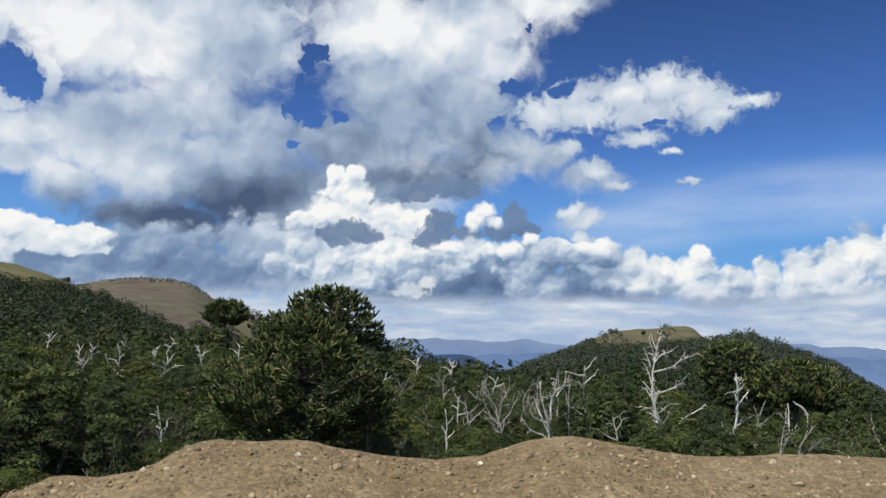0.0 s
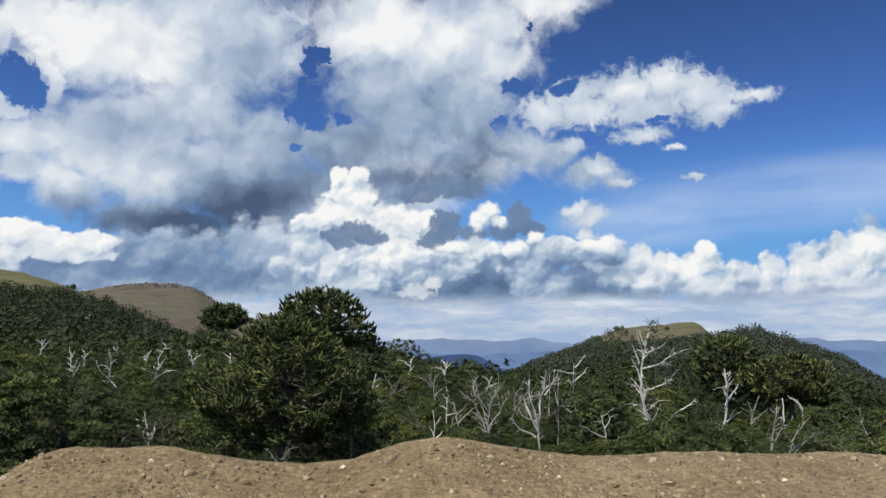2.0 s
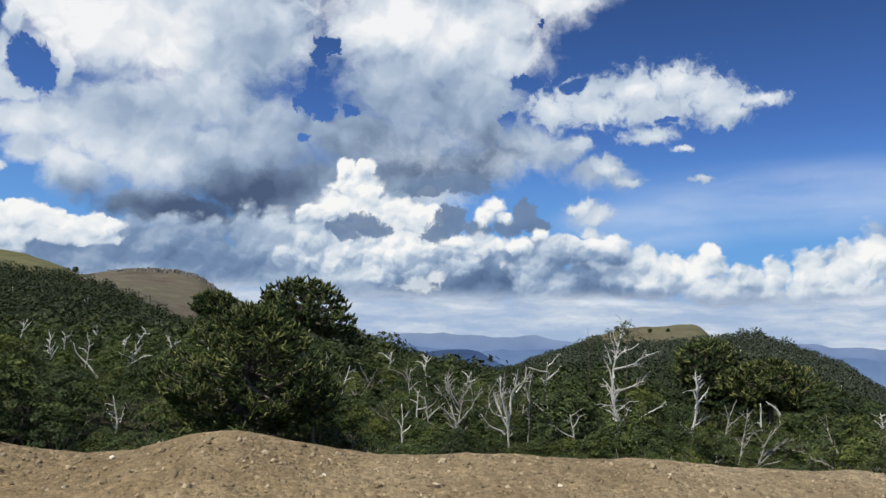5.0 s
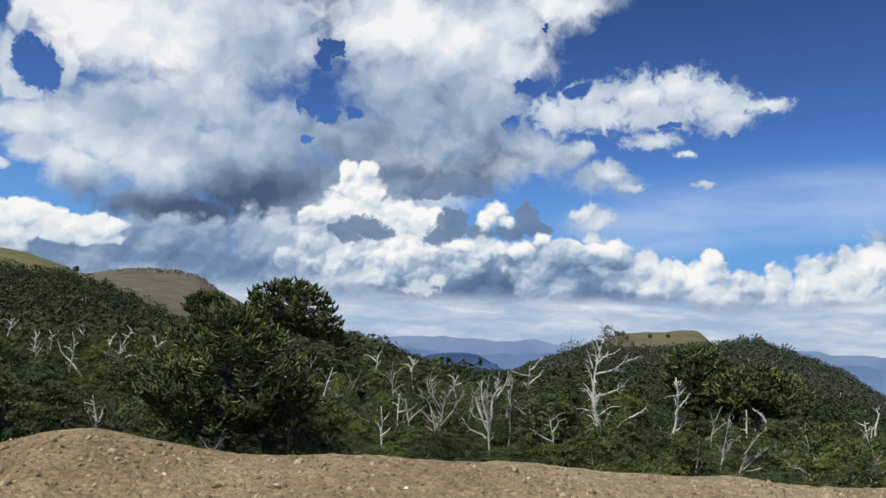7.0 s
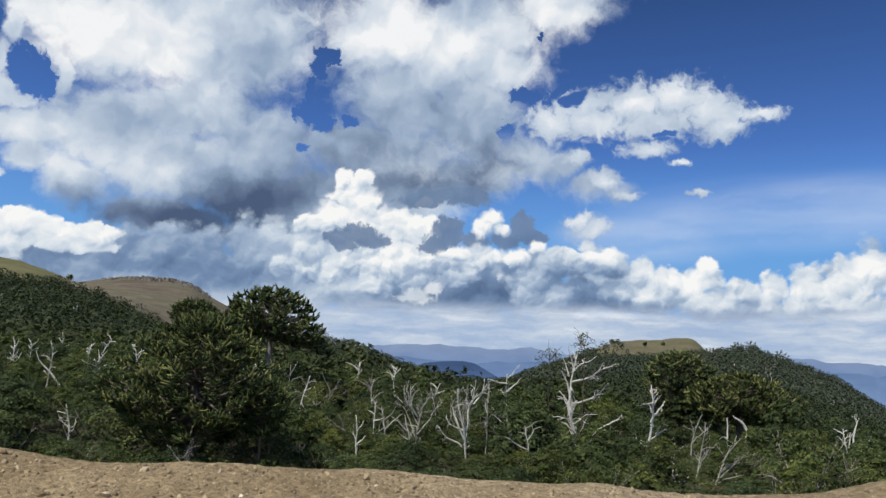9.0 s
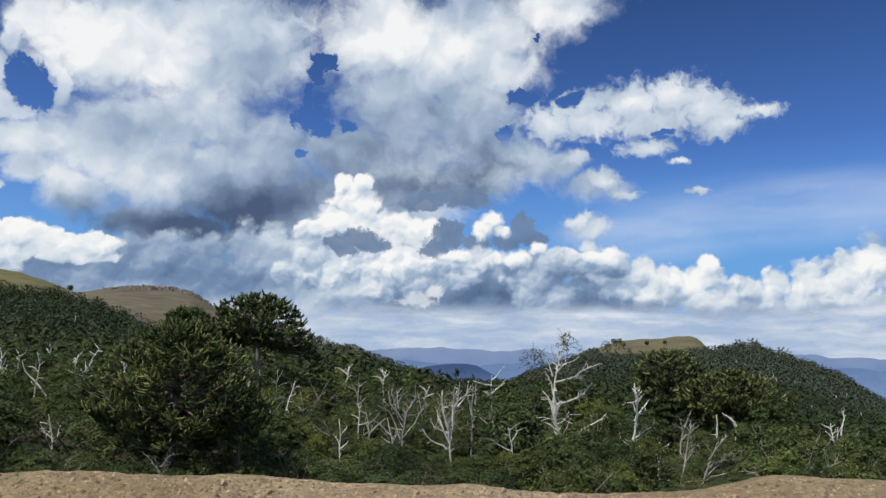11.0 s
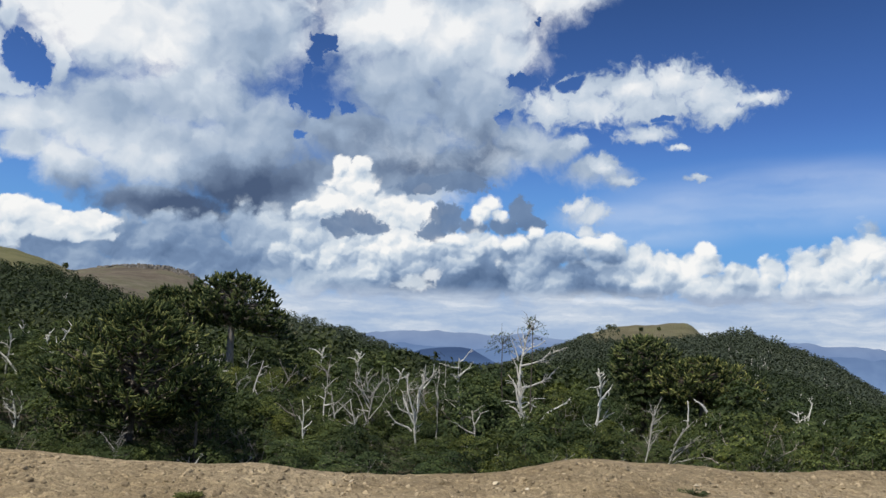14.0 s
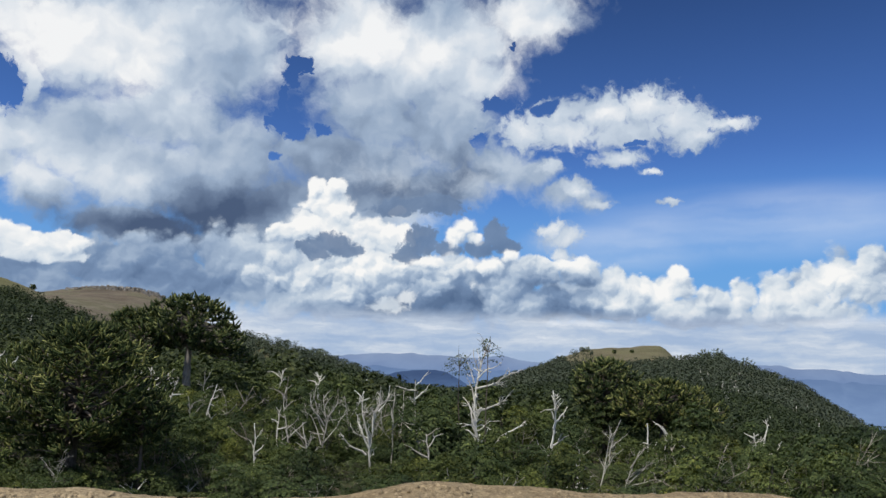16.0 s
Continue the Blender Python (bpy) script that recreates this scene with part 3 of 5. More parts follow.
# Skylines as (x / y, rise / distance) seen from the hub.
WOODED_SLOPE = [(-0.9, 0.12), (-0.71, 0.115), (-0.567, 0.103), (-0.495, 0.097), (-0.437, 0.086), (-0.386, 0.064), (-0.329, 0.036), (-0.244, 0.018),
    (-0.139, 0.013), (-0.07, 0.005), (-0.001, -0.011), (0.102, -0.012), (0.204, -0.006), (0.307, -0.004), (0.408, -0.018), (0.52, -0.05), (0.672, -0.08), (0.9, -0.09)]
BARE_HILLS = [(-0.9, 0.14), (-0.641, 0.131), (-0.569, 0.126), (-0.533, 0.122), (-0.504, 0.113), (-0.463, 0.098), (-0.425, 0.1025), (-0.39, 0.1055), (-0.347, 0.1045),
    (-0.319, 0.099), (-0.297, 0.086), (-0.26, 0.067), (-0.211, 0.049), (-0.14, 0.033), (-0.105, 0.023), (-0.07, 0.010), (-0.028, -0.005), (0.02, -0.025),
    (0.068, -0.019), (0.095, -0.003), (0.136, 0.010), (0.17, 0.018), (0.204, 0.019), (0.273, 0.024), (0.328, 0.030), (0.348, 0.035), (0.376, 0.035),
    (0.402, 0.024), (0.436, 0.015), (0.476, -0.001), (0.521, -0.029), (0.606, -0.08), (0.735, -0.11), (0.9, -0.12)]
TABLE_HILL = [(0.0, -0.06), (0.068, -0.026), (0.136, 0.012), (0.17, 0.032), (0.198, 0.042), (0.211, 0.046), (0.246, 0.048), (0.266, 0.0505), (0.294, 0.0525), (0.304, 0.047),
    (0.317, 0.034), (0.341, 0.012), (0.408, -0.02), (0.519, -0.06), (0.9, -0.12)]


def along(u, rows):
    xs, vs = np.array(rows).T
    return np.interp(u, xs, vs)


def near_ground(x, y):
    """The ground within some 95 m: the track, the drop behind the bank, then a slope that climbs away to the left."""
    z = 0.15 - 6.6 * smooth_step(y, 5.0, 32.0)
    z = z + 4.3 * smooth_step(y, 50.0, 98.0) * 1.0
    left = np.clip(-0.055 * (x - 6), 0, 5) * smooth_step(y, 25.0, 75.0)
    right = np.clip(0.15 * (x - 6), 0, 6.6) * smooth_step(y, 46.0, 95.0)
    dip = 1.7 * np.exp(-(((x - 6) / np.maximum(y, 1) - 0.055) / 0.075) ** 2) * smooth_step(y, 62.0, 95.0)
    return z + left - right - dip


def land(x, y):
    x, y = np.asarray(x, float), np.asarray(y, float)
    r = np.hypot(x - HUB_X, y)
    ahead = np.maximum(y, 0.35 * r + 1e-6)
    u = np.clip((x - HUB_X) / ahead, -0.95, 0.95)
    z0 = near_ground(x, y)
    v0 = (near_ground(HUB_X + u * 95.0, np.full(u.shape, 95.0)) - EYE) / 95.0
    va, vb, vc = along(u, WOODED_SLOPE) - 0.010, along(u, BARE_HILLS), along(u, TABLE_HILL)
    d = np.maximum(ahead, 1.0)
    k = np.log(d)
    ks = np.log(np.array([95.0, 235.0, 500.0, 1130.0, 1560.0, 2600.0, 4900.0]))
    vs = [v0, v0 + 0.24 * (va - v0), va, vb, np.maximum(vc, vb - 0.03), np.minimum(vb, -0.05) - 0.03, np.full(u.shape, -0.05)]
    v = vs[0]
    for i in range(6):
        t = np.clip((k - ks[i]) / (ks[i + 1] - ks[i]), 0, 1)
        v = v + (vs[i + 1] - vs[i]) * (t * t * (3 - 2 * t) if i > 2 else t)
    far = EYE + d * v
    return np.where(d < 95.0, z0, far)


def build_ground():
    """One sheet from under the camera to the horizon, finer where the walk looks."""
    az = np.radians(np.unique(np.concatenate([np.linspace(-38, 38, 270), np.linspace(-180, 180, 61)])))[:-1]
    rs = np.concatenate([[0.5, 2, 4, 6, 8], np.geomspace(10, 4900, 150)])
    a, r = np.meshgrid(az, rs)
    x, y = HUB_X + r * np.sin(a), r * np.cos(a)
    z = land(x, y)
    rough = fbm(x / 60, y / 60, 5) * np.minimum(3.0, r * 0.004) + fbm(x / 9, y / 9, 3) * np.minimum(0.5, r * 0.006)
    z = z + np.where(r > 25, rough, 0)
    n = len(az)
    verts = list(zip(x.ravel(), y.ravel(), z.ravel())) + [(HUB_X, 0, float(z[0].mean()))]
    faces = [(j * n + i, j * n + (i + 1) % n, (j + 1) * n + (i + 1) % n, (j + 1) * n + i) for j in range(len(rs) - 1) for i in range(n)]
    faces = [f[::-1] for f in faces] + [(i, (i + 1) % n, len(verts) - 1) for i in range(n)]
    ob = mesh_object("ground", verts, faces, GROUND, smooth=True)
    tagged(ob, kind="structure")
    u = (x - HUB_X) / np.maximum(y, 1)
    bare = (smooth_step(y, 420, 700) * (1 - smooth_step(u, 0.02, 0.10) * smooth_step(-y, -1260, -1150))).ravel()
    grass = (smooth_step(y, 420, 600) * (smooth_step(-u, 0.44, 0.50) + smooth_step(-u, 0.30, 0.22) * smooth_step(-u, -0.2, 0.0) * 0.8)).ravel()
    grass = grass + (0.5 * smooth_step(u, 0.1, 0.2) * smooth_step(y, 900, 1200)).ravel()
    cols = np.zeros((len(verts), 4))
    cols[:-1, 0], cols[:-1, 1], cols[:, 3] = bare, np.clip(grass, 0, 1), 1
    cols[:-1, 2], cols[-1, 2] = smooth_step(-np.abs(y), -16, -8).ravel(), 1  # the dirt track
    layer = ob.data.color_attributes.new("cover", "FLOAT_COLOR", "POINT")
    layer.data.foreach_set("color", cols.ravel())
    return ob


build_ground()

# crest of the bank of dug earth, every half metre from x = -5
CREST = [-0.3, 0.08, 0.54, 0.51, 0.60, 0.90, 0.86, 0.90, 0.78, 0.71, 0.66, 0.70, 0.87, 0.93, 0.84, 0.75, 0.68, 0.67, 0.71, 0.70, 0.65, 0.65, 0.67, 0.61,
    0.57, 0.56, 0.53, 0.55, 0.47, 0.45, 0.44, 0.45, 0.46, 0.55, 0.65, 0.61, 0.59, 0.56, 0.51, 0.50, 0.53, 0.54, 0.52, 0.46, 0.50, 0.46, 0.52]


def crest(x):
    at = -5 + 0.5 * np.arange(len(CREST))
    soft = [np.interp(x + o, at, CREST) for o in (-0.16, 0, 0.16)]
    return 0.25 * soft[0] + 0.5 * soft[1] + 0.25 * soft[2] - 0.9 * np.maximum(-5.0 - x, 0)


def crest_y(x):
    return np.clip(8.45 + 0.125 * x, 7.4, 10.4)


def bank_height(x, y):
    s = y - crest_y(x)
    top = crest(x)
    front = np.minimum(0.05, top) + (top - np.minimum(0.05, top)) * np.exp(-np.abs(np.minimum(s, 0) / 3.1) ** 1.3)
    back_fall = 0.62 * (np.sqrt(np.maximum(s, 0) ** 2 + 0.06) - 0.245)
    return np.where(s < 0, front, top - back_fall)


def build_bank():
    xs, ys = np.arange(-12, 24.01, 0.075), np.concatenate([np.arange(3.6, 6.4, 0.2), np.arange(6.4, 10.9, 0.055), np.arange(10.9, 19, 0.3)])
    x, y = np.meshgrid(xs, ys)
    z = bank_height(x, y)
    lumps = 0.030 * fbm(x * 1.1, y * 1.1, 3, 3.0) + 0.030 * fbm(x * 3.2, y * 3.2, 4, 9.0) * smooth_step(y, 5.0, 6.5)
    clods = np.maximum(fbm(x * 7, y * 7, 2, 5.0) - 0.15, 0) * 0.055
    calm = 0.35 + 0.65 * smooth_step(np.abs(y - crest_y(x) - 0.1), 0.15, 0.8)  # rain-smoothed crest
    z = z + (lumps + clods) * calm - 0.25 * smooth_step(y, 5.0, 3.6)
    n = len(xs)
    verts = list(zip(x.ravel(), y.ravel(), z.ravel()))
    faces = [(j * n + i, j * n + i + 1, (j + 1) * n + i + 1, (j + 1) * n + i) for j in range(len(ys) - 1) for i in range(n - 1)]
    ob = mesh_object("earth_bank", verts, faces, EARTH, smooth=True)
    return tagged(ob, "long low bank of dug tan earth with pebbles", "earth bank"), xs, ys, z


BANK, BANK_X, BANK_Y, BANK_Z = build_bank()


def on_bank(x, y):
    i, j = np.searchsorted(BANK_X, x) - 1, np.searchsorted(BANK_Y, y) - 1
    return float(BANK_Z[j:j + 2, i:i + 2].mean())


# ---- ranges at the end of the valley, their blue haze painted as glow ----
def far_range(name, rows, distance, drop, material, label, amount, seed):
    us = np.linspace(rows[0][0], rows[-1][0], 260)
    tops = distance * (along(us, rows) + amount * fbm(us * 22, us * 0 + seed, 5)) + EYE
    steps = np.linspace(0, 1, 9)
    verts, n = [], len(us)
    for s in steps:
        for q, (u, top) in enumerate(zip(us, tops)):
            verts.append((HUB_X + u * distance, distance - s * distance * 0.12 + 60 * math.sin(u * 60 + s * 4), top - drop * s ** 1.2))
    faces = [(j * n + i, (j + 1) * n + i, (j + 1) * n + i + 1, j * n + i + 1) for j in range(len(steps) - 1) for i in range(n - 1)]
    ob = mesh_object(name, verts, faces, material, smooth=True)
    return tagged(ob, label, "mountains", kind="structure")


FAR_HAZE_GLOW = make_painted_haze("far_range_haze_glow", (0.13, 0.225, 0.44, 1), (0.24, 0.32, 0.49, 1), -20, 150, 0.004)
HILL_HAZE_GLOW = make_painted_haze("valley_hill_haze_glow", (0.10, 0.17, 0.33, 1), (0.055, 0.095, 0.20, 1), -40, 30, 0.02)
FAR_TOPS = [(-0.9, 0.02), (-0.209, 0.028), (-0.112, 0.024), (-0.085, 0.034), (-0.05, 0.034), (-0.016, 0.033), (0.019, 0.034), (0.053, 0.031), (0.081, 0.035), (0.108, 0.032),
    (0.136, 0.029), (0.204, 0.018), (0.375, 0.023), (0.409, 0.031), (0.426, 0.033), (0.457, 0.030), (0.477, 0.029), (0.523, 0.025), (0.612, 0.022), (0.9, 0.02)]
far_range("backdrop_mountains", FAR_TOPS, 4300, 900, FAR_HAZE_GLOW, "hazy blue mountain range along the valley's end", 0.0050, 4.0)
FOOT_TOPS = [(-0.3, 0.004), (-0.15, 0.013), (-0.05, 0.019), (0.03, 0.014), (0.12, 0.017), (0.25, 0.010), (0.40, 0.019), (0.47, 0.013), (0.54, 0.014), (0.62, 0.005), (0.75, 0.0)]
far_range("backdrop_foothills", FOOT_TOPS, 3500, 400, make_painted_haze("foothills_haze_glow", (0.185, 0.285, 0.49, 1), (0.135, 0.215, 0.39, 1), -60, 70, 0.006), "blue foothills below the far mountain range", 0.0035, 9.0)
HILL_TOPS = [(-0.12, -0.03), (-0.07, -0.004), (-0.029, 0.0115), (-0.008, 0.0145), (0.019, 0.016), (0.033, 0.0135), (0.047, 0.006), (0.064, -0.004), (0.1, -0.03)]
far_range("backdrop_hill", HILL_TOPS, 2700, 260, HILL_HAZE_GLOW, "dark blue rounded hill in the hazy valley", 0.0009, 7.0)


def rock_band():
    """Broken cliff along the top of the brown hill."""
    rng = np.random.default_rng(4)
    v, q = [], []
    for _ in range(300):
        u = rng.uniform(-0.43, -0.295)
        d = 1124 - abs(rng.normal(0, 22))
        x, y = HUB_X + u * d, d
        z = float(land(np.array([x]), np.array([y]))[0])
        w, h = rng.uniform(2, 6), rng.uniform(0.8, 4.2) * (1.3 - abs(u + 0.36) * 8)
        a = rng.uniform(-0.5, 0.5)
        ring = [(math.cos(a + k * math.pi / 2 + 0.78) * w * rng.uniform(0.5, 0.9), math.sin(a + k * math.pi / 2 + 0.78) * w * 0.5) for k in range(4)]
        m = len(v)
        v += [(x + p, y + s, z - 3) for p, s in ring] + [(x + p * 0.8, y + s * 0.8, z + h * rng.uniform(0.6, 1.0)) for p, s in ring]
        q += [(m + k, m + (k + 1) % 4, m + 4 + (k + 1) % 4, m + 4 + k) for k in range(4)] + [(m + 4, m + 5, m + 6, m + 7)]
    ob = mesh_object("rock_band", v, q, CLIFF)
    return tagged(ob, "broken grey rocks along the brown hill's top", "rocks", kind="stuff")


rock_band()


# ---- builders for plants ----
def fast_mesh(name, verts, quads, material, tris=None):
    """A mesh from arrays of places and of four (or three) corners."""
    me = bpy.data.meshes.new(name)
    verts = np.asarray(verts, float)
    me.vertices.add(len(verts))
    me.vertices.foreach_set("co", verts.ravel())
    quads = np.asarray(quads, int).reshape(-1, 4)
    tris = np.zeros((0, 3), int) if tris is None else np.asarray(tris, int).reshape(-1, 3)
    loops = np.concatenate([quads.ravel(), tris.ravel()])
    starts = np.concatenate([np.arange(len(quads)) * 4, len(quads) * 4 + np.arange(len(tris)) * 3])
    me.loops.add(len(loops))
    me.loops.foreach_set("vertex_index", loops)
    me.polygons.add(len(starts))
    me.polygons.foreach_set("loop_start", starts)
    me.materials.append(material)
    me.update(calc_edges=True)
    me.validate()
    return me


class Shape:
    """Collects tubes and blades for one mesh."""

    def __init__(self):
        self.v, self.q, self.t = [], [], []

    def tube(self, pts, radii, sides=5, spikes=None):
        pts = np.asarray(pts, float)
        base, n = len(self.v), len(pts)
        ahead = np.gradient(pts, axis=0)
        ahead /= np.linalg.norm(ahead, axis=1)[:, None] + 1e-9
        ref = np.array([1.0, 0.1, 0.0]) if abs(ahead[0][2]) > 0.8 else np.array([0.0, 0.0, 1.0])
        ang = np.linspace(0, 2 * math.pi, sides, endpoint=False)
        for k in range(n):
            a = np.cross(ahead[k], ref)
            a /= np.linalg.norm(a) + 1e-9
            b = np.cross(ahead[k], a)
            ring = pts[k] + radii[k] * (np.cos(ang)[:, None] * a + np.sin(ang)[:, None] * b)
            self.v.extend(ring.tolist())
            if spikes and 0 < k:
                for s in ang + 0.6 * k:
                    out = math.cos(s) * a + math.sin(s) * b
                    side = np.cross(ahead[k], out) * spikes * 0.28
                    root = pts[k] + out * radii[k] * 0.6
                    tip = root + (out * 0.8 + ahead[k] * 0.75) * spikes
                    m = len(self.v)
                    self.v.extend([(root + side).tolist(), (root - side).tolist(), tip.tolist()])
                    self.t.append((m, m + 1, m + 2))
        rings, at = [], base
        for k in range(n):
            rings.append(at)
            at += sides + (3 * sides if spikes and 0 < k else 0)
        for k in range(n - 1):
            for i in range(sides):
                j = (i + 1) % sides
                self.q.append((rings[k] + i, rings[k] + j, rings[k + 1] + j, rings[k + 1] + i))
        tip = len(self.v)
        self.v.append((pts[-1] + ahead[-1] * radii[-1]).tolist())
        self.t.extend((rings[-1] + i, rings[-1] + (i + 1) % sides, tip) for i in range(sides))

    def mesh(self, name, material):
        return fast_mesh(name, self.v, self.q, material, self.t)


def part(name, me, parent, label=""):
    ob = new(name, me)
    ob.parent = parent
    return tagged(ob, label)


def wander(rng, start, way, length, steps, wobble, up=0.0):
    """A limb's course: it sets out one way, strays a little and bends up (or down)."""
    p, d, out = np.array(start, float), np.array(way, float), [np.array(start, float)]
    d /= np.linalg.norm(d)
    for _ in range(steps):
        d = d + rng.normal(0, wobble, 3) + np.array([0, 0, up])
        d /= np.linalg.norm(d)
        p = p + d * length / steps
        out.append(p.copy())
    return np.array(out)


def beech_meshes(seed, height, radius, plates, leaves, leaf, stems=3):
    """A low, many-stemmed mountain beech: stems, and small leaves in flat, drooping plates with dark gaps between. Returns the trunk's mesh and the crown's leaves."""
    rng = np.random.default_rng(seed)
    wood = Shape()
    for s in range(stems):
        az = rng.uniform(0, 6.28)
        way = (0.35 * math.cos(az), 0.35 * math.sin(az), 1)
        path = wander(rng, (0.15 * math.cos(az), 0.15 * math.sin(az), -0.4), way, height * rng.uniform(0.65, 0.85), 5, 0.14)
        wood.tube(path, np.linspace(0.085, 0.02, 6) * height / 5, 4)
        for k in range(2, 5):
            az2 = rng.uniform(0, 6.28)
            wood.tube(wander(rng, path[k - 1], (math.cos(az2), math.sin(az2), 0.35), radius * rng.uniform(0.4, 0.7), 2, 0.15), (0.035, 0.022, 0.010), 3)
    h = np.clip((np.arange(plates) + rng.uniform(0, 1, plates)) / plates, 0.06, 1) ** 0.85
    az = np.arange(plates) * 2.39996 + rng.normal(0, 0.4, plates)
    lobes = 1 + 0.28 * np.sin(az * 2 + seed + 3 * h) + 0.16 * np.sin(az * 5 - 7 * h)
    envelope = np.sqrt(np.clip(1 - ((h - 0.36) / 0.66) ** 2, 0.02, 1)) * lobes
    rho = radius * envelope * rng.uniform(0.45, 0.95, plates)
    wide = radius * rng.uniform(0.28, 0.54, plates) * (0.65 + 0.35 * np.clip(envelope, 0, 1))
    centre = np.stack([rho * np.cos(az), rho * np.sin(az), h * height - 0.25 * wide], 1)
    normal = np.stack([0.38 * np.cos(az), 0.38 * np.sin(az), np.ones(plates)], 1) + rng.normal(0, 0.16, (plates, 3))
    normal /= np.linalg.norm(normal, axis=1)[:, None]
    a = np.cross(normal, rng.normal(0, 1, (plates, 3)))
    a /= np.linalg.norm(a, axis=1)[:, None]
    b = np.cross(normal, a)
    n = plates * leaves
    r, th = np.sqrt(rng.uniform(0, 1, (plates, leaves))), rng.uniform(0, 2 * math.pi, (plates, leaves))
    r = r * (1 + 0.22 * np.sin(3 * th + az[:, None]))
    flat_way = np.cos(th)[..., None] * a[:, None] + np.sin(th)[..., None] * b[:, None]
    dome = 0.20 - 0.24 * r ** 2 + rng.normal(0, 0.06, r.shape)
    at = (centre[:, None] + flat_way * (r * wide[:, None])[..., None] + normal[:, None] * (dome * wide[:, None])[..., None]).reshape(n, 3)
    face = (np.repeat(normal[:, None], leaves, 1) + 0.55 * flat_way * r[..., None]).reshape(n, 3) + rng.normal(0, 0.34, (n, 3))
    face /= np.linalg.norm(face, axis=1)[:, None]
    u = flat_way.reshape(n, 3) + rng.normal(0, 0.5, (n, 3))
    u -= face * np.sum(u * face, 1)[:, None]
    u /= np.linalg.norm(u, axis=1)[:, None]
    w = np.cross(face, u)
    size = (leaf * rng.uniform(0.65, 1.45, n))[:, None]
    sag = np.array([0, 0, -0.16]) * size
    v = np.stack([at - u * size - w * size * 0.55, at - u * size * 0.7 + w * size * 0.6, at + u * size + sag], 1).reshape(-1, 3)
    return wood.mesh("trunk", BARK), v, np.arange(3 * n).reshape(-1, 3)


def monkey_puzzle(x, y, radius, depth, level, limbs, ropes, label, seed, trunk_r=0.4, rope=0.6, thick=0.08, low=0.0, skew=0.0, ragged=0.16, taper=2.0, shift=0.0, inner=0.85, bunch=1, limb_bark=None):
    """Trunk, arching limbs and a crown of scaly, up-curved branch ends that fill a dome.
    level: the height in the world at which it is widest; depth: the dome's height above that; low: how far the crown hangs below it;
    bunch: how many limbs grow together in one tuft; skew: how far the right side droops; taper: 2 gives a round dome, less a cone; shift: how far the crown leans to the right."""
    rng = np.random.default_rng(seed)
    place = (x, y, ground_at(x, y))
    widest = level - place[2]
    tree = holder("monkey_puzzle_tree", place, label, "tree", "monkey puzzle trees")
    stem, wood, crown = Shape(), Shape(), Shape()
    top = widest + depth
    zs = np.linspace(-0.6, top * 0.96, 9)
    stem.tube([(rng.normal(0, 0.03), rng.normal(0, 0.03), z) for z in zs], trunk_r * (1 - 0.70 * (np.maximum(zs, 0) / top) ** 1.3), 9)
    for i in range(limbs):
        tuft = i // bunch
        f = (tuft + 0.5) * bunch / limbs
        az = tuft * 2.39996 + rng.normal(0, 0.2 if bunch == 1 else 0.14 + 0.24 * f)
        f = min(1.0, max(0.004, f + (rng.normal(0, 0.035) if bunch > 1 else 0)))
        d = np.array([math.cos(az), math.sin(az), 0])
        lump = 1 + ragged * math.sin(3 * az + seed) + 0.6 * ragged * math.sin(5 * az + 9 * f) + rng.normal(0, 0.07)
        z = top * 1.0 - (depth + low) * f ** 1.15
        if z > widest:
            reach = radius * max(0.02, 1 - ((z - widest) / depth) ** taper) ** (1 / taper if taper > 1.5 else 0.8)
        else:
            reach = radius * (1 - 0.50 * ((widest - z) / max(low, 0.1)) ** 1.3)
        reach = max(0.3, reach * lump)
        tip = d * reach + np.array([shift, 0, z - skew * max(0, d[0]) * (reach / radius) ** 2])
        root_z = min(top * 0.95, max(z - 0.35 * reach * (1 - f) - 0.1 * reach, 0.25)) if z > widest else max(z + 0.12 * reach, 0.3)
        root = np.array([0, 0, min(root_z, top * 0.93)])
        ts = np.linspace(0, 1, 6)
        path = np.array([root + (tip - root) * t - np.array([0, 0, 0.14 * reach * math.sin(math.pi * t) * f]) for t in ts])
        path[1:-1] += rng.normal(0, 0.05 * reach ** 0.5, (4, 3))
        wood.tube(path, np.linspace(0.085, 0.035, 6) * (0.6 + 0.5 * reach / radius), 5)
        n = max(5, int(ropes * (0.45 + 0.55 * reach / radius)))
        for k in range(n):
            t = 1 - (0.45 if k % 3 else inner) * rng.uniform(0, 1) ** 1.4
            p = np.array([np.interp(t, ts, path[:, c]) for c in range(3)])
            side = np.array([-d[1], d[0], 0]) * rng.choice((-1, 1)) * rng.uniform(0.0, 1.2)
            way = d * rng.uniform(0.0, 1.0) + side + np.array([0, 0, rng.uniform(-0.6, 0.5)])
            course = wander(rng, p, way, rope * rng.uniform(0.5, 1.35), 4, 0.14, 0.30)
            crown.tube(course, np.array([0.7, 0.95, 1.0, 0.95, 0.6]) * thick, 3, spikes=thick * 1.2)
    part("trunk", stem.mesh("trunk", limb_bark or BARK), tree, "grey trunk with flaking plates of bark")
    part("branchwork", wood.mesh("branchwork", limb_bark or BARK), tree)
    part("crown", crown.mesh("crown", NEEDLE), tree, "dense crown of scaly up-curved branch ends")
    return tree


DEAD_SPOTS = [(-11.7, 84.5, 1.5), (35.0, 86.0, -3.4), (38.5, 86.0, -3.4), (32.0, 90.5, -0.6), (27.6, 64.0, -5.6), (30.6, 66.0, -5.6), (24.4, 61.5, -5.8)]  # where a dead tree stands and the height from which the beeches leave it in view


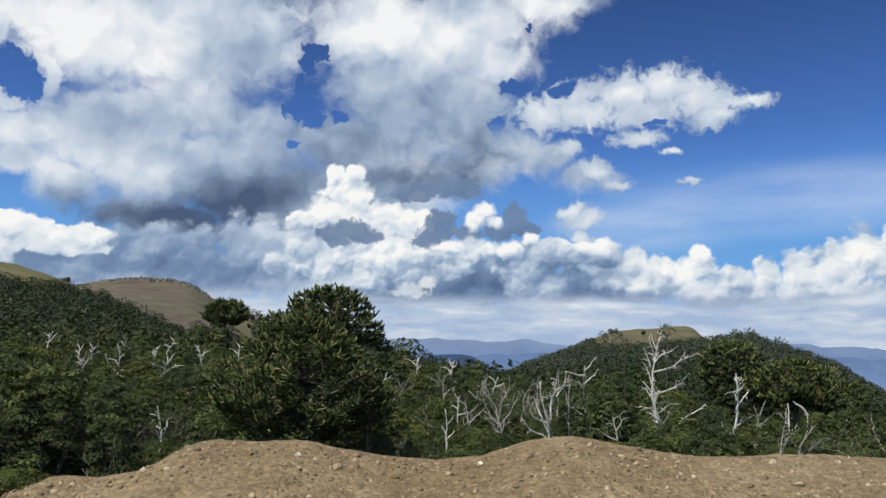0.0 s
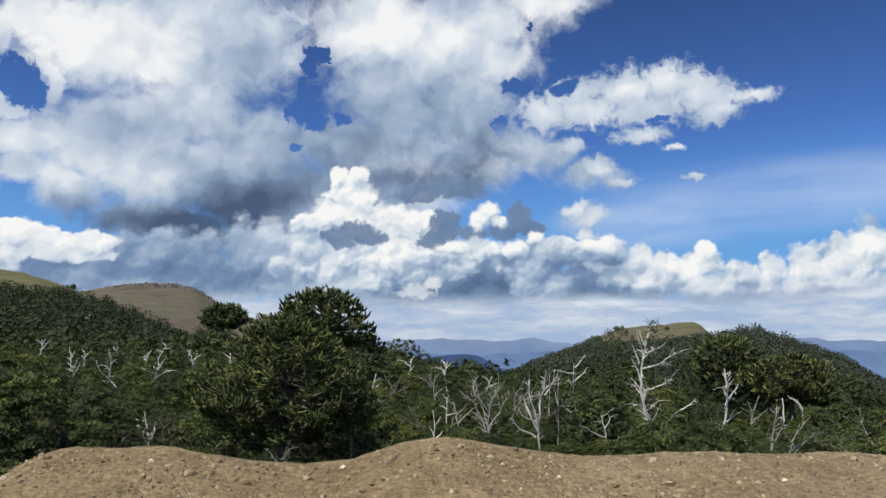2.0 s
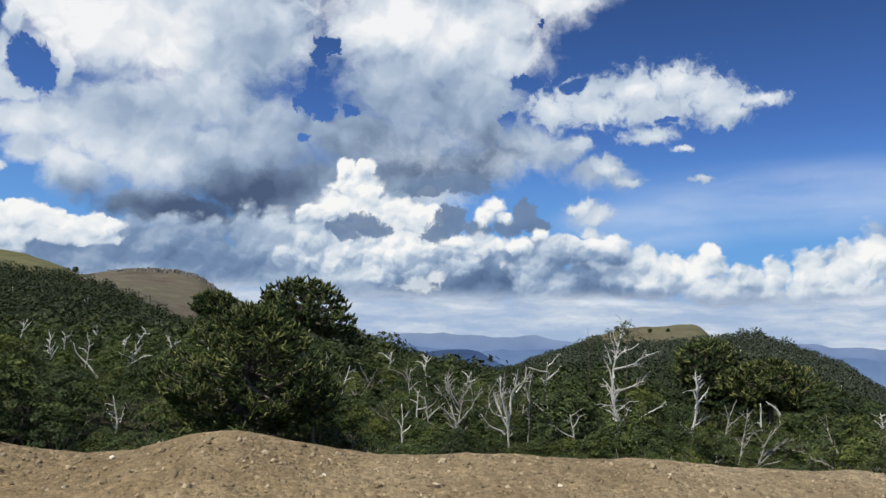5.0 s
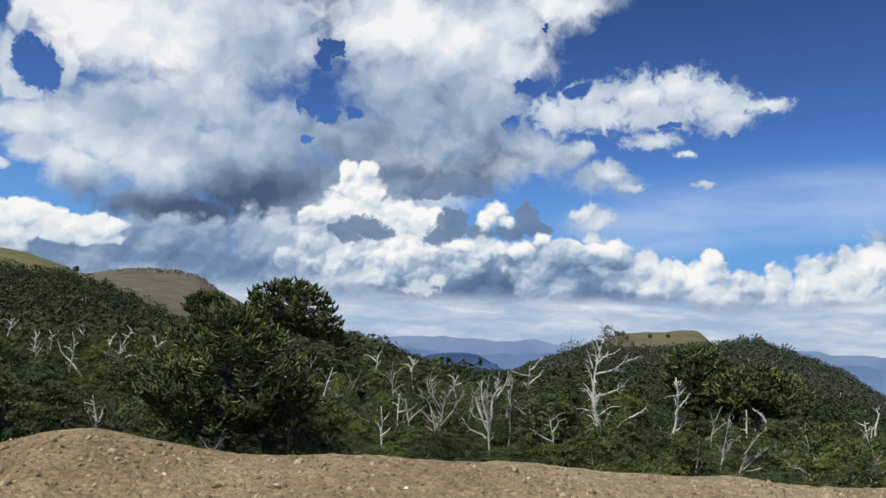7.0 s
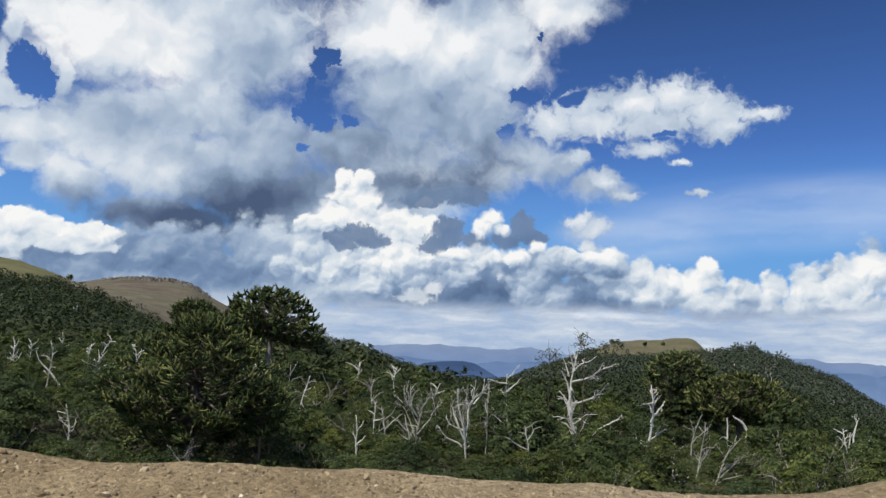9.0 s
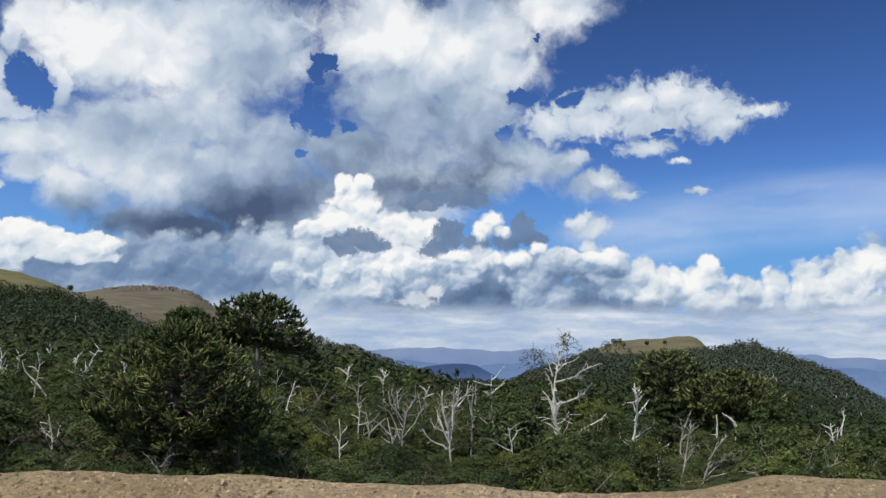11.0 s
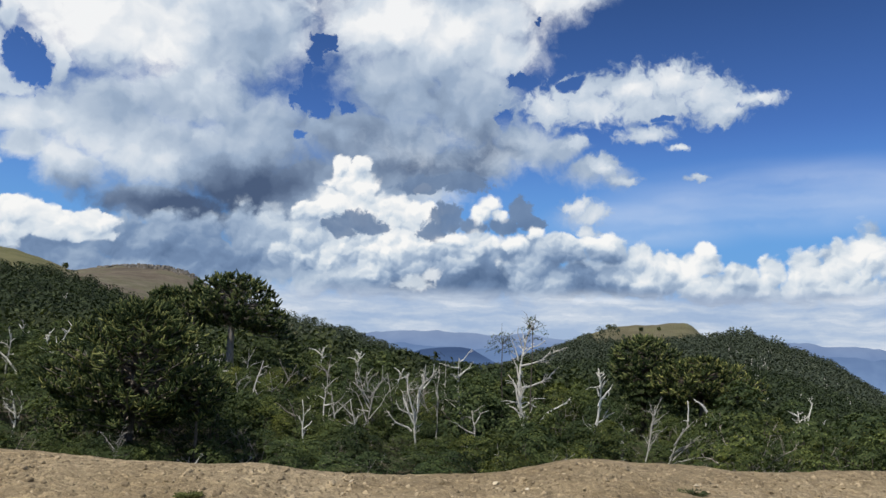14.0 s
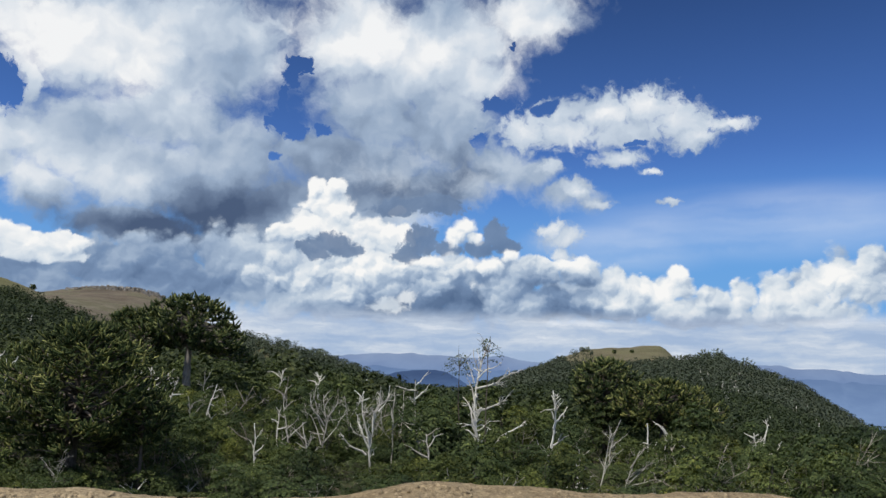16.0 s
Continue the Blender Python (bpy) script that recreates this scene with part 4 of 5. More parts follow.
def dead_tree(place, stems, label, seed, thick=0.11, twigs=5, show=None, wood=None):
    """Bleached stems and boughs. Each row: start height, start aside, lean in degrees from upright (to the right), length, bend, thickness."""
    rng = np.random.default_rng(seed)
    tree = holder("dead_tree", place, label, "dead tree", "bleached dead trees")
    DEAD_SPOTS.append((place[0], place[1], place[2] + 1.5 if show is None else show))
    for k, (h, aside, lean, length, bend, fat) in enumerate(stems):
        s = Shape()
        a, depth = radians(lean), rng.uniform(-0.35, 0.35)
        way = np.array([math.sin(a), depth * abs(math.sin(a)) + rng.normal(0, 0.05), math.cos(a)])
        start = np.array([aside, 0, h])
        if k:  # on the trunk, where it has strayed from its straight line
            start[:2] += [np.interp(h, trunk[:, 2], trunk[:, 0] - stems[0][1] - (trunk[:, 2] - stems[0][0]) * math.tan(radians(stems[0][2]))), np.interp(h, trunk[:, 2], trunk[:, 1])]
        path = wander(rng, start, way, length, 7, 0.22 if k else 0.12)
        path += np.linspace(0, 1, 8)[:, None] * (start + way / np.linalg.norm(way) * length - path[-1])
        path += np.stack([np.linspace(0, 1, 8) ** 2 * bend, np.zeros(8), -np.linspace(0, 1, 8) ** 2 * abs(bend) * 0.35], 1)
        trunk = path if k == 0 else trunk
        r = thick * fat
        s.tube(path, r * np.linspace(1.0, 0.20 if k else 0.30, 8), 7)
        for _ in range(int(twigs * length / 2.7 + 1)):
            t = rng.uniform(0.3, 0.97)
            p = np.array([np.interp(t, np.linspace(0, 1, 8), path[:, c]) for c in range(3)])
            w = way + rng.normal(0, 0.75, 3)
            ln = min(length, 5.0) * rng.uniform(0.10, 0.30) * (1.25 - t * 0.6)
            sub = wander(rng, p, w, ln, 4, 0.28, 0.03)
            s.tube(sub, r * np.linspace(0.50, 0.16, 5) * (1.1 - 0.5 * t), 5)
            for _ in range(2):
                q = sub[rng.integers(1, 5)]
                s.tube(wander(rng, q, w + rng.normal(0, 0.8, 3), ln * rng.uniform(0.3, 0.6), 3, 0.2), r * np.array([0.22, 0.18, 0.13, 0.08]), 4)
        part("trunk" if k == 0 else "bough", s.mesh("bough", wood or DEADWOOD), tree)
    return tree


def ground_at(x, y):
    return float(land(np.array([x]), np.array([y]))[0])


# ---- monkey puzzle trees ----
monkey_puzzle(-9.2, 52.2, 5.0, 5.2, -0.4, 230, 32, "broad bushy green monkey puzzle tree with branches down to the ground", 11, 0.36, 0.60, 0.058, 2.3, 0.0, 0.24, 1.65, 0.4, 0.7, 2)
# small tree added to extend and brighten the broad tree's lower right side
monkey_puzzle(-4.6, 51.0, 1.6, 1.5, -0.7, 46, 18, "small separate tree for the broad monkey puzzle's yellowish lower right branches", 17, 0.12, 0.60, 0.062, 1.6, 0.0, 0.2)
# no tree of its own: added as the old tree's low left limb
monkey_puzzle(-16.6, 84.0, 2.6, 2.3, 4.9, 60, 14, "separate small olive green tree for the old monkey puzzle's low left limb", 16, 0.2, 0.60, 0.085, 2.2, 0.0, 0.16)
monkey_puzzle(-11.7, 84.5, 5.0, 3.2, 6.6, 210, 15, "old monkey puzzle tree with an umbrella crown on a bare trunk", 12, 0.46, 0.62, 0.095, 1.9, 2.6, 0.09, 2.2, 0.6, 0.30, 1, PALE_BARK)
monkey_puzzle(-39.4, 147.0, 4.0, 3.1, 10.3, 160, 13, "smaller dark monkey puzzle tree with a domed crown", 13, 0.4, 0.75, 0.12, 1.3, 0.0, 0.06)
monkey_puzzle(32.3, 91.5, 3.7, 3.0, 1.7, 150, 18, "dark monkey puzzle tree with a rounded crown above the beeches", 14, 0.36, 0.66, 0.085, 4.2, 0.0, 0.12, 2.0, 0.0, 0.6, 1)
monkey_puzzle(37.2, 86.5, 5.4, 2.8, -0.4, 200, 18, "wide low monkey puzzle tree with yellowish green crown", 15, 0.4, 0.66, 0.085, 1.8, 0.8, 0.16, 2.0, 0.0, 0.6, 2)

# ---- dead trees ----
def standing(x, y, rows, label, seed, show, thick=0.10, twigs=4, wood=None):
    return dead_tree((x, y, ground_at(x, y)), rows, label, seed, thick, twigs, show, wood)


standing(16.8, 61.2, [(-0.3, -0.3, 3, 11.4, -0.2, 1.15), (5.8, 0.0, 62, 3.7, -0.5, 0.8), (7.6, 0.1, 67, 3.9, -0.3, 0.75), (8.3, 0.1, 50, 2.0, 0.2, 0.6), (8.0, -0.1, -15, 1.6, -0.1, 0.55), (6.7, 0.0, -21, 1.9, 0.1, 0.6),
    (9.6, 0.1, 23, 1.5, 0.2, 0.45), (8.9, 0.1, -10, 1.7, -0.1, 0.45)], "tall bleached dead tree with long curved bare boughs", 21, -1.6, 0.115, 6)
standing(16.3, 61.0, [(-0.3, 0.1, -3, 4.4, 0, 1.0), (3.7, 0.0, -19, 3.5, -0.1, 1.0), (4.0, -0.1, -52, 1.1, -0.1, 0.7), (5.1, -0.4, 11, 1.0, 0, 0.4)], "forked bleached dead tree leaning away from its neighbour", 31, -3.0, 0.115, 3)
standing(17.2, 60.6, [(-0.3, 0.0, 2, 3.7, 0, 1.0), (3.2, 0.0, 15, 1.3, 0.3, 0.9), (4.3, 0.6, 53, 1.9, 0.2, 0.8), (4.3, 0.7, 94, 0.6, 0.1, 0.5)], "bleached dead tree with a bough bent sideways", 32, -3.3, 0.09, 3)
standing(20.9, 60.5, [(-0.3, -0.2, 4, 8.2, 0.1, 1.05), (5.1, 0.1, 29, 1.8, 0.1, 0.8), (5.8, 0.1, -23, 0.7, 0, 0.5), (6.3, 0.2, 26, 1.0, 0, 0.5), (6.6, 0.3, -14, 1.0, 0, 0.45)], "slender bleached dead tree with upright forked boughs", 26, -2.5, 0.12, 4)
standing(21.6, 60.4, [(-0.3, -0.1, 0, 4.3, 0, 0.9), (3.9, -0.1, 49, 1.3, 0.2, 0.8), (4.3, 0.3, 29, 0.7, 0, 0.5)], "low bleached dead tree with a slanting broken top", 33, -2.8, 0.09, 3)
standing(8.3, 63.6, [(-0.3, 0.0, 3, 5.6, -0.1, 1.0), (2.0, -0.1, -53, 2.8, 0.3, 0.9), (2.7, 0.1, -13, 3.8, 0.2, 0.9), (3.7, 0.2, 7, 3.4, 0.1, 0.9), (2.5, 0.1, -26, 3.0, 0.2, 0.8), (4.5, 0.2, 33, 2.8, -0.1, 0.8), (5.2, 0.6, 22, 2.1, 0, 0.6),
    (3.2, 0.0, -51, 1.9, 0.1, 0.6)], "bleached dead tree with a fan of bare stems", 22, -4.9, 0.095, 5)
standing(9.8, 64.5, [(-0.3, 0.0, 2, 4.6, 0, 0.8), (4.0, 0.1, 2, 3.0, 0, 0.6), (4.5, 0.1, -15, 1.3, 0, 0.5)], "thin crooked dead tree beside a fan of bare stems", 34, -4.2, 0.09, 3, GREYWOOD)
standing(9.8, 73.6, [(0, 0, 4, 6.4, 0.2, 0.8), (0.8, -0.3, -14, 5.6, 0.3, 0.8), (0.6, 0.4, 16, 5.4, 0.4, 0.7), (1.6, -0.2, -34, 3.6, -0.2, 0.6)], "grey dead tree with thin twisted stems", 23, -2.8, 0.09, 5, GREYWOOD)
standing(4.6, 66.0, [(-0.3, 0.3, -4, 4.3, 0, 0.8), (3.5, -0.1, -26, 2.8, 0.1, 0.8), (2.8, 0.0, -80, 1.2, 0, 0.6), (3.8, -0.1, 27, 1.4, 0.1, 0.6), (2.0, 0.0, -38, 3.4, 0.3, 0.6), (2.5, 0.1, 12, 4.0, 0.1, 0.7),
    (2.2, 0.2, 32, 3.2, 0.3, 0.6), (3.0, 0.0, -14, 3.6, 0, 0.6)], "grey dead tree with a spray of crooked bare branches", 24, -4.8, 0.08, 5, GREYWOOD)
standing(6.6, 72.6, [(0, 0, -10, 5.4, -0.3, 0.8), (0.8, 0.2, 14, 5.0, 0.4, 0.7), (1.0, -0.1, -30, 3.4, -0.4, 0.6)], "grey dead tree with thin twisted stems", 25, -3.0, 0.085, 6, GREYWOOD)
standing(-20.7, 60.0, [(-0.3, 0.1, -5, 3.8, 0, 1.0), (1.8, -0.1, -42, 1.3, 0, 0.7), (1.5, 0.1, 16, 1.3, 0, 0.6), (2.4, -0.2, -26, 0.8, 0, 0.5)], "short bleached dead tree with a forked stem", 27, -4.0, 0.10, 3)
standing(-4.9, 68.4, [(-0.3, -0.4, 6, 6.0, 0, 1.0), (4.4, 0.0, 60, 0.7, 0, 0.5)], "single leaning bleached dead trunk", 28, -0.9, 0.10, 2)
standing(1.2, 64.0, [(-0.3, -0.2, 3, 5.0, 0, 0.9), (3.3, 0.0, 68, 0.9, 0, 0.6), (3.8, 0.0, -64, 0.6, 0, 0.6)], "slim bleached dead stem with two short arms", 35, -2.7, 0.10, 3)
standing(0.3, 60.0, [(-0.3, 0.1, -2, 4.6, 0, 0.8), (2.2, 0.0, 48, 0.9, 0, 0.7), (2.6, 0.0, -40, 0.6, 0, 0.5)], "slim bleached dead stem with a low broken arm", 36, -3.9, 0.09, 2)
# tops of dead trees that rise out of the wood: x, y, height of the top, lean, length in view
SNAGS = [(-12.2, 76.0, 2.8, -3, 2.6), (-11.5, 76.6, 1.7, 12, 1.8), (-31.8, 79.0, 3.5, 5, 2.0), (-34.0, 78.0, 2.7, -12, 1.7), (-27.2, 77.5, 2.7, 14, 1.5), (-24.0, 82.0, 4.0, -8, 1.6), (-20.8, 80.0, 4.2, 5, 1.6), (-27.8, 79.8, 3.8, -4, 1.4), (-35.6, 81.0, 3.8, -10, 1.3), (-43.2, 88.0, 5.6, 6, 1.7), (-38.0, 85.4, 4.2, 12, 1.4)]
SNAGS += [(-33.2, 84.0, 4.4, 3, 1.3), (-29.2, 83.0, 4.6, 16, 1.2), (-14.6, 80.5, 2.6, -6, 2.2), (-13.6, 80.0, 2.2, 8, 1.8), (13.1, 66.8, 2.4, -12, 2.2), (0.35, 77.0, -0.7, 4, 2.0), (-1.5, 77.0, -1.4, -5, 2.0), (-0.9, 72.0, -3.0, 3, 1.6), (-3.2, 88.0, 3.0, 4, 2.0), (1.6, 90.0, 2.7, -5, 1.8), (5.4, 88.0, 1.0, 6, 1.6)]
for q, (x, y, top, lean, seen) in enumerate(SNAGS):
    z = ground_at(x, y)
    h, k = top - z, math.tan(radians(lean))
    turn = np.random.default_rng(500 + q).uniform(-1, 1, 8)
    rows = [(-0.3, 0, lean, h, 0.1, 1.0)] + [((h - f * seen), (h - f * seen) * k, lean + a * (-1) ** q + 26 * turn[m], n * seen * (1 + 0.5 * turn[m + 4]), b, w) for m, (f, a, n, b, w) in enumerate(((0.90, -48, 0.62, -0.1, 0.75), (0.62, 44, 0.60, 0.1, 0.7), (0.40, -30, 0.45, 0, 0.5), (1.0, 64, 0.45, 0.1, 0.5)))][:3 + q % 2]
    standing(x, y, rows, "antler-like bleached top of a dead tree above the beeches", 40 + q, top - seen, 0.10, 3)
standing(-30.2, 76.7, [(-0.3, 1.0, -2, 2.0, 0, 1.1), (1.5, 0.9, -38, 4.0, 0.1, 1.0)], "bleached dead trunk leaning across the beeches", 61, -0.6, 0.11, 1)
standing(-26.8, 78.4, [(-0.3, -0.4, 4, 2.9, 0, 1.1), (2.4, -0.4, 62, 2.6, 0.1, 1.0), (3.0, 0.2, 30, 1.4, 0, 0.6)], "broken bleached bough caught among the beeches", 62, 0.4, 0.10, 3)
rng = np.random.default_rng(92)
for q in range(15):  # slender grey stems all through the middle of the wood
    x, y = rng.uniform(-8, 13), rng.uniform(57, 86)
    h, lean, t = rng.uniform(4.0, 6.0), rng.normal(0, 9), rng.uniform(-1, 1, 6)
    rows = [(-0.3, 0, lean, h, 0.15 * t[0], 1.0)]
    rows += [(h * f, h * f * math.tan(radians(lean)), lean + a * (1 if t[m] > 0 else -1) + 14 * t[m], n * (1 + 0.4 * t[m + 1]), 0.25 * t[m], w) for m, (f, a, n, w) in enumerate(((0.58, 42, 1.4, 0.8), (0.72, 30, 1.2, 0.7), (0.88, 50, 0.8, 0.6)))][:1 + q % 3]
    standing(x, y, rows, "slender grey dead stem with crooked twigs among beeches", 130 + q, ground_at(x, y) + h * 0.62, rng.uniform(0.055, 0.085), 2, TWIG if q % 3 == 0 else GREYWOOD)
for q, (x, y, size) in enumerate([(-4.4, 49.6, 0.52), (-1.9, 52.0, 0.48), (-10.2, 48.6, 0.5), (-13.6, 50.5, 0.5)]):
    standing(x, y, [(-0.2, 0, -4, 4.0 * size, 0.1, 0.9), (2.2 * size, 0, -46, 1.7 * size, -0.1, 0.7), (2.4 * size, 0, 36, 1.8 * size, 0.2, 0.7), (1.4 * size, 0.1, 60, 1.6 * size, 0.1, 0.5)], "small forked dead tree at the edge of the wood", 70 + q, -4.8, 0.06, 4)
standing(-8.2, 48.4, [(-0.2, 0, 4, 3.2, 0, 0.8), (2.2, 0, -30, 1.3, -0.3, 0.6), (2.5, 0, 34, 1.1, 0.4, 0.6), (1.8, 0, 64, 1.0, 0.3, 0.5), (1.6, 0, -60, 1.1, -0.3, 0.5), (2.8, 0.1, 12, 0.9, 0.1, 0.5)], "low tangle of grey dead branches under the monkey puzzle", 78, -5.2, 0.04, 16, GREYWOOD)
standing(34.0, 80.5, [(-0.3, -0.1, 1, 5.4, 0, 1.1), (0.2, 0.9, 12, 3.9, 0, 1.0), (4.0, 1.8, -43, 1.8, 0, 1.2)], "bare pale trunks under the monkey puzzle crown", 82, -3.4, 0.13, 2)
standing(29.6, 78.0, [(0, -0.1, 11, 5.2, 0.3, 0.9), (2.4, 0.4, 45, 2.1, 0.1, 0.7), (3.2, 0.5, -14, 1.4, 0, 0.5)], "leaning bleached dead trunk with broken branches", 81, -5.0, 0.09, 5, GREYWOOD)
standing(40.0, 70.0, [(-0.3, -0.4, 4, 5.8, 0, 1.0), (4.0, 0.5, 6, 2.6, 0, 0.9), (3.9, 0.1, 21, 1.5, 0, 0.8), (3.6, 0.2, 52, 2.2, 0.1, 0.8), (5.0, 0.0, -60, 1.0, 0, 0.6)], "bleached dead tree with several upright broken stems", 86, -3.3, 0.10, 4)
standing(29.0, 66.0, [(-0.2, -1.2, 20, 2.4, 0, 1.0), (2.1, -0.5, 38, 2.5, 0.2, 0.9), (1.1, -0.8, 48, 2.9, 0.4, 0.8), (0.6, -0.9, 50, 3.8, 0.6, 0.8), (1.6, -0.4, 74, 2.6, 0.4, 0.6), (1.9, -0.4, 27, 1.7, 0, 0.6), (0.5, -0.8, 69, 2.0, 0, 0.8)], "fallen grey dead tree with arching boughs", 83, -6.2, 0.07, 6, GREYWOOD)
standing(23.5, 62.0, [(-0.3, -0.3, 8, 3.9, 0, 0.9), (0.8, -0.2, 75, 1.4, 0, 1.0), (2.0, 0.0, -15, 0.7, 0, 0.6), (0.6, -0.2, -72, 1.8, 0, 0.9)], "broken bleached dead stem with fallen boughs at its foot", 84, -6.0, 0.11, 5)
standing(25.6, 62.6, [(0, -0.4, 10, 5.0, 0.1, 0.8), (0.6, -0.3, 84, 1.8, 0, 0.9), (0.4, 0.2, -60, 1.4, 0, 0.8), (2.2, 0.1, 34, 1.8, 0.2, 0.6)], "leaning grey dead tree in a heap of branches", 85, -5.8, 0.075, 6, GREYWOOD)

# ---- mountain beeches: the near ones tree by tree, the rest of the wood joined ----
NO_QUADS = np.zeros((0, 4), int)
BEECH_TALL = (5.0, 5.9, 4.6, 5.3, 4.2, 6.2)
NEAR_BEECH = []
for k in range(6):
    trunk, v, q = beech_meshes(100 + k, BEECH_TALL[k], (2.6, 2.3, 2.8, 2.4, 2.6, 2.2)[k], 34, 112, 0.100)
    NEAR_BEECH.append((trunk, fast_mesh("crown", v, NO_QUADS, BEECH, q)))
MID_BEECH = [beech_meshes(200 + k, (5.6, 4.6, 6.4, 5.0)[k], (2.7, 2.9, 2.5, 2.8)[k], 19, 50, 0.165)[1:] for k in range(4)]
GREY_TWIGS = []
for k in range(4):
    rng = np.random.default_rng(260 + k)
    s = Shape()
    for _ in range(6):
        az = rng.uniform(0, 6.28)
        path = wander(rng, (0.2 * math.cos(az), 0.2 * math.sin(az), 0.8), (0.7 * math.cos(az), 0.7 * math.sin(az), 1), rng.uniform(2.8, 5.2), 5, 0.16)
        s.tube(path, np.linspace(0.05, 0.014, 6), 4)
        for j in (2, 3, 3, 4, 4):
            s.tube(wander(rng, path[j], path[j] - path[0] + rng.normal(0, 1.4, 3), rng.uniform(0.6, 1.3), 3, 0.2), (0.024, 0.018, 0.013, 0.008), 3)
    GREY_TWIGS.append(s.mesh("dead_bough", GREYWOOD if k == 1 else TWIG))


def plant_beeches():
    rng = np.random.default_rng(5)
    spots = []
    y = 45.5
    while y < 112:
        step = 4.5
        x = HUB_X - 0.66 * y - 7
        while x < HUB_X + 0.66 * y + 7:
            spots.append((x + rng.uniform(-1.4, 1.4), y + rng.uniform(-1.4, 1.4)))
            x += step
        y += step * 0.98
    spots = sorted((s for s in spots if math.hypot(s[0] + 9.2, s[1] - 51.0) > 3.6 and math.hypot(s[0] - 37.4, s[1] - 85.0) > 2.2), key=lambda s: s[1])
    vs, qs, at = [], [], 0
    for k, (px, py) in enumerate(spots):
        edge = max(float(smooth_step(np.array(py), 44.0, 58.0)), float(smooth_step(np.array(-px), 12.0, 20.0)))
        size = float(np.clip(rng.lognormal(-0.06, 0.30), 0.45, 1.4 if py < 76 else 0.86)) * (0.62 + 0.38 * edge)
        floor = ground_at(px, py)
        for dx, dy, show in DEAD_SPOTS:
            lag, aside = dy - py, abs((px - HUB_X) - (dx - HUB_X) * py / dy)
            if -1.0 < lag < 24 and aside < 2.0:
                size = min(size, max(0.34 if show > -5.5 else 0.24, (EYE + (show - EYE) * py / dy - floor) / 5.4))
        place, turn = (px, py, ground_at(px, py) - 0.1), rng.uniform(0, 6.28)
        if k < 230:
            trunk, crown = NEAR_BEECH[rng.integers(len(NEAR_BEECH))]
            bare = rng.uniform() < 0.42
            tree = holder("beech_tree", place, "low bushy mountain beech with grey dead branches in its crown" if bare else "low bushy mountain beech with tiers of dark green leaves", "tree", "mountain beeches", turn, size, max(size, 0.78))
            part("trunk", trunk, tree)
            part("crown", crown, tree)
            if bare:
                part("dead_bough", GREY_TWIGS[rng.integers(4)], tree, "bare grey dead branches")
        else:
            v, q = MID_BEECH[rng.integers(4)]
            c, s = math.cos(turn), math.sin(turn)
            vs.append(v @ np.array([[c, s, 0], [-s, c, 0], [0, 0, 1]]) * size + np.array(place))
            qs.append(q + at)
            at += len(v)
    tagged(new("beech_wood", fast_mesh("beech_wood", np.concatenate(vs), NO_QUADS, BEECH, np.concatenate(qs))), "wood of low dark green mountain beeches behind the nearest trees", "wood", kind="stuff")


plant_beeches()
rng = np.random.default_rng(6)
for dx, dy, show in DEAD_SPOTS:  # beeches that close round the feet of the dead trees
    for ahead, aside in ((1.3, -0.9), (2.0, 0.8)):
        x, y = dx + aside * rng.uniform(0.6, 1.3), dy - ahead
        size = min(1.3, (EYE + (show - EYE) * y / dy - ground_at(x, y)) / 4.8)
        if size > 0.3 and dy < 89 and show != 1.5:
            tree = holder("beech_tree", (x, y, ground_at(x, y) - 0.1), "low bushy mountain beech at the foot of a dead tree", "tree", "mountain beeches", rng.uniform(0, 6), size, max(size, 0.6))
            kind = NEAR_BEECH[(0, 2, 4)[rng.integers(3)]]
            part("trunk", kind[0], tree)
            part("crown", kind[1], tree)
for x, y, size in [(-12.6, 48.9, 0.6), (-11.0, 47.8, 0.5), (-9.0, 48.0, 0.48), (-7.6, 48.0, 0.55), (-6.2, 48.8, 0.6), (-13.8, 50.4, 0.62), (-8.2, 50.2, 0.55), (-9.5, 49.6, 0.66), (-10.6, 49.9, 0.62)]:
    tree = holder("beech_tree", (x, y, ground_at(x, y) - 0.1), "low beech shrub under the monkey puzzle tree", "tree", "mountain beeches", x, size, 0.62)
    part("trunk", NEAR_BEECH[0][0], tree)
    part("crown", NEAR_BEECH[2][1], tree)
for x, y, top in [(-39.0, 141.0, 9.6), (-36.6, 140.0, 8.6), (-41.6, 140.0, 8.8), (-38.0, 136.0, 8.4), (31.4, 88.6, 0.2), (33.6, 88.4, -0.2)]:  # under two of the monkey puzzles
    size = (top - ground_at(x, y)) / 5.9
    tree = holder("beech_tree", (x, y, ground_at(x, y) - 0.1), "dark mountain beech crowding round a monkey puzzle trunk", "tree", "mountain beeches", x, size, min(size, 1.2))
    part("trunk", NEAR_BEECH[1][0], tree)
    part("crown", NEAR_BEECH[1][1], tree)
for x, y, size in [(14.6, 69.6, 1.15), (12.2, 72.0, 1.2), (17.6, 73.0, 1.3), (-24.2, 50.5, 1.25), (-27.4, 52.5, 1.35), (-21.6, 54.0, 1.1), (-30.6, 55.5, 1.35)]:
    tree = holder("beech_tree", (x, y, ground_at(x, y) - 0.1), "taller mountain beech rising above its neighbours", "tree", "mountain beeches", x, size)
    part("trunk", NEAR_BEECH[1][0], tree)
    part("crown", NEAR_BEECH[1][1], tree)


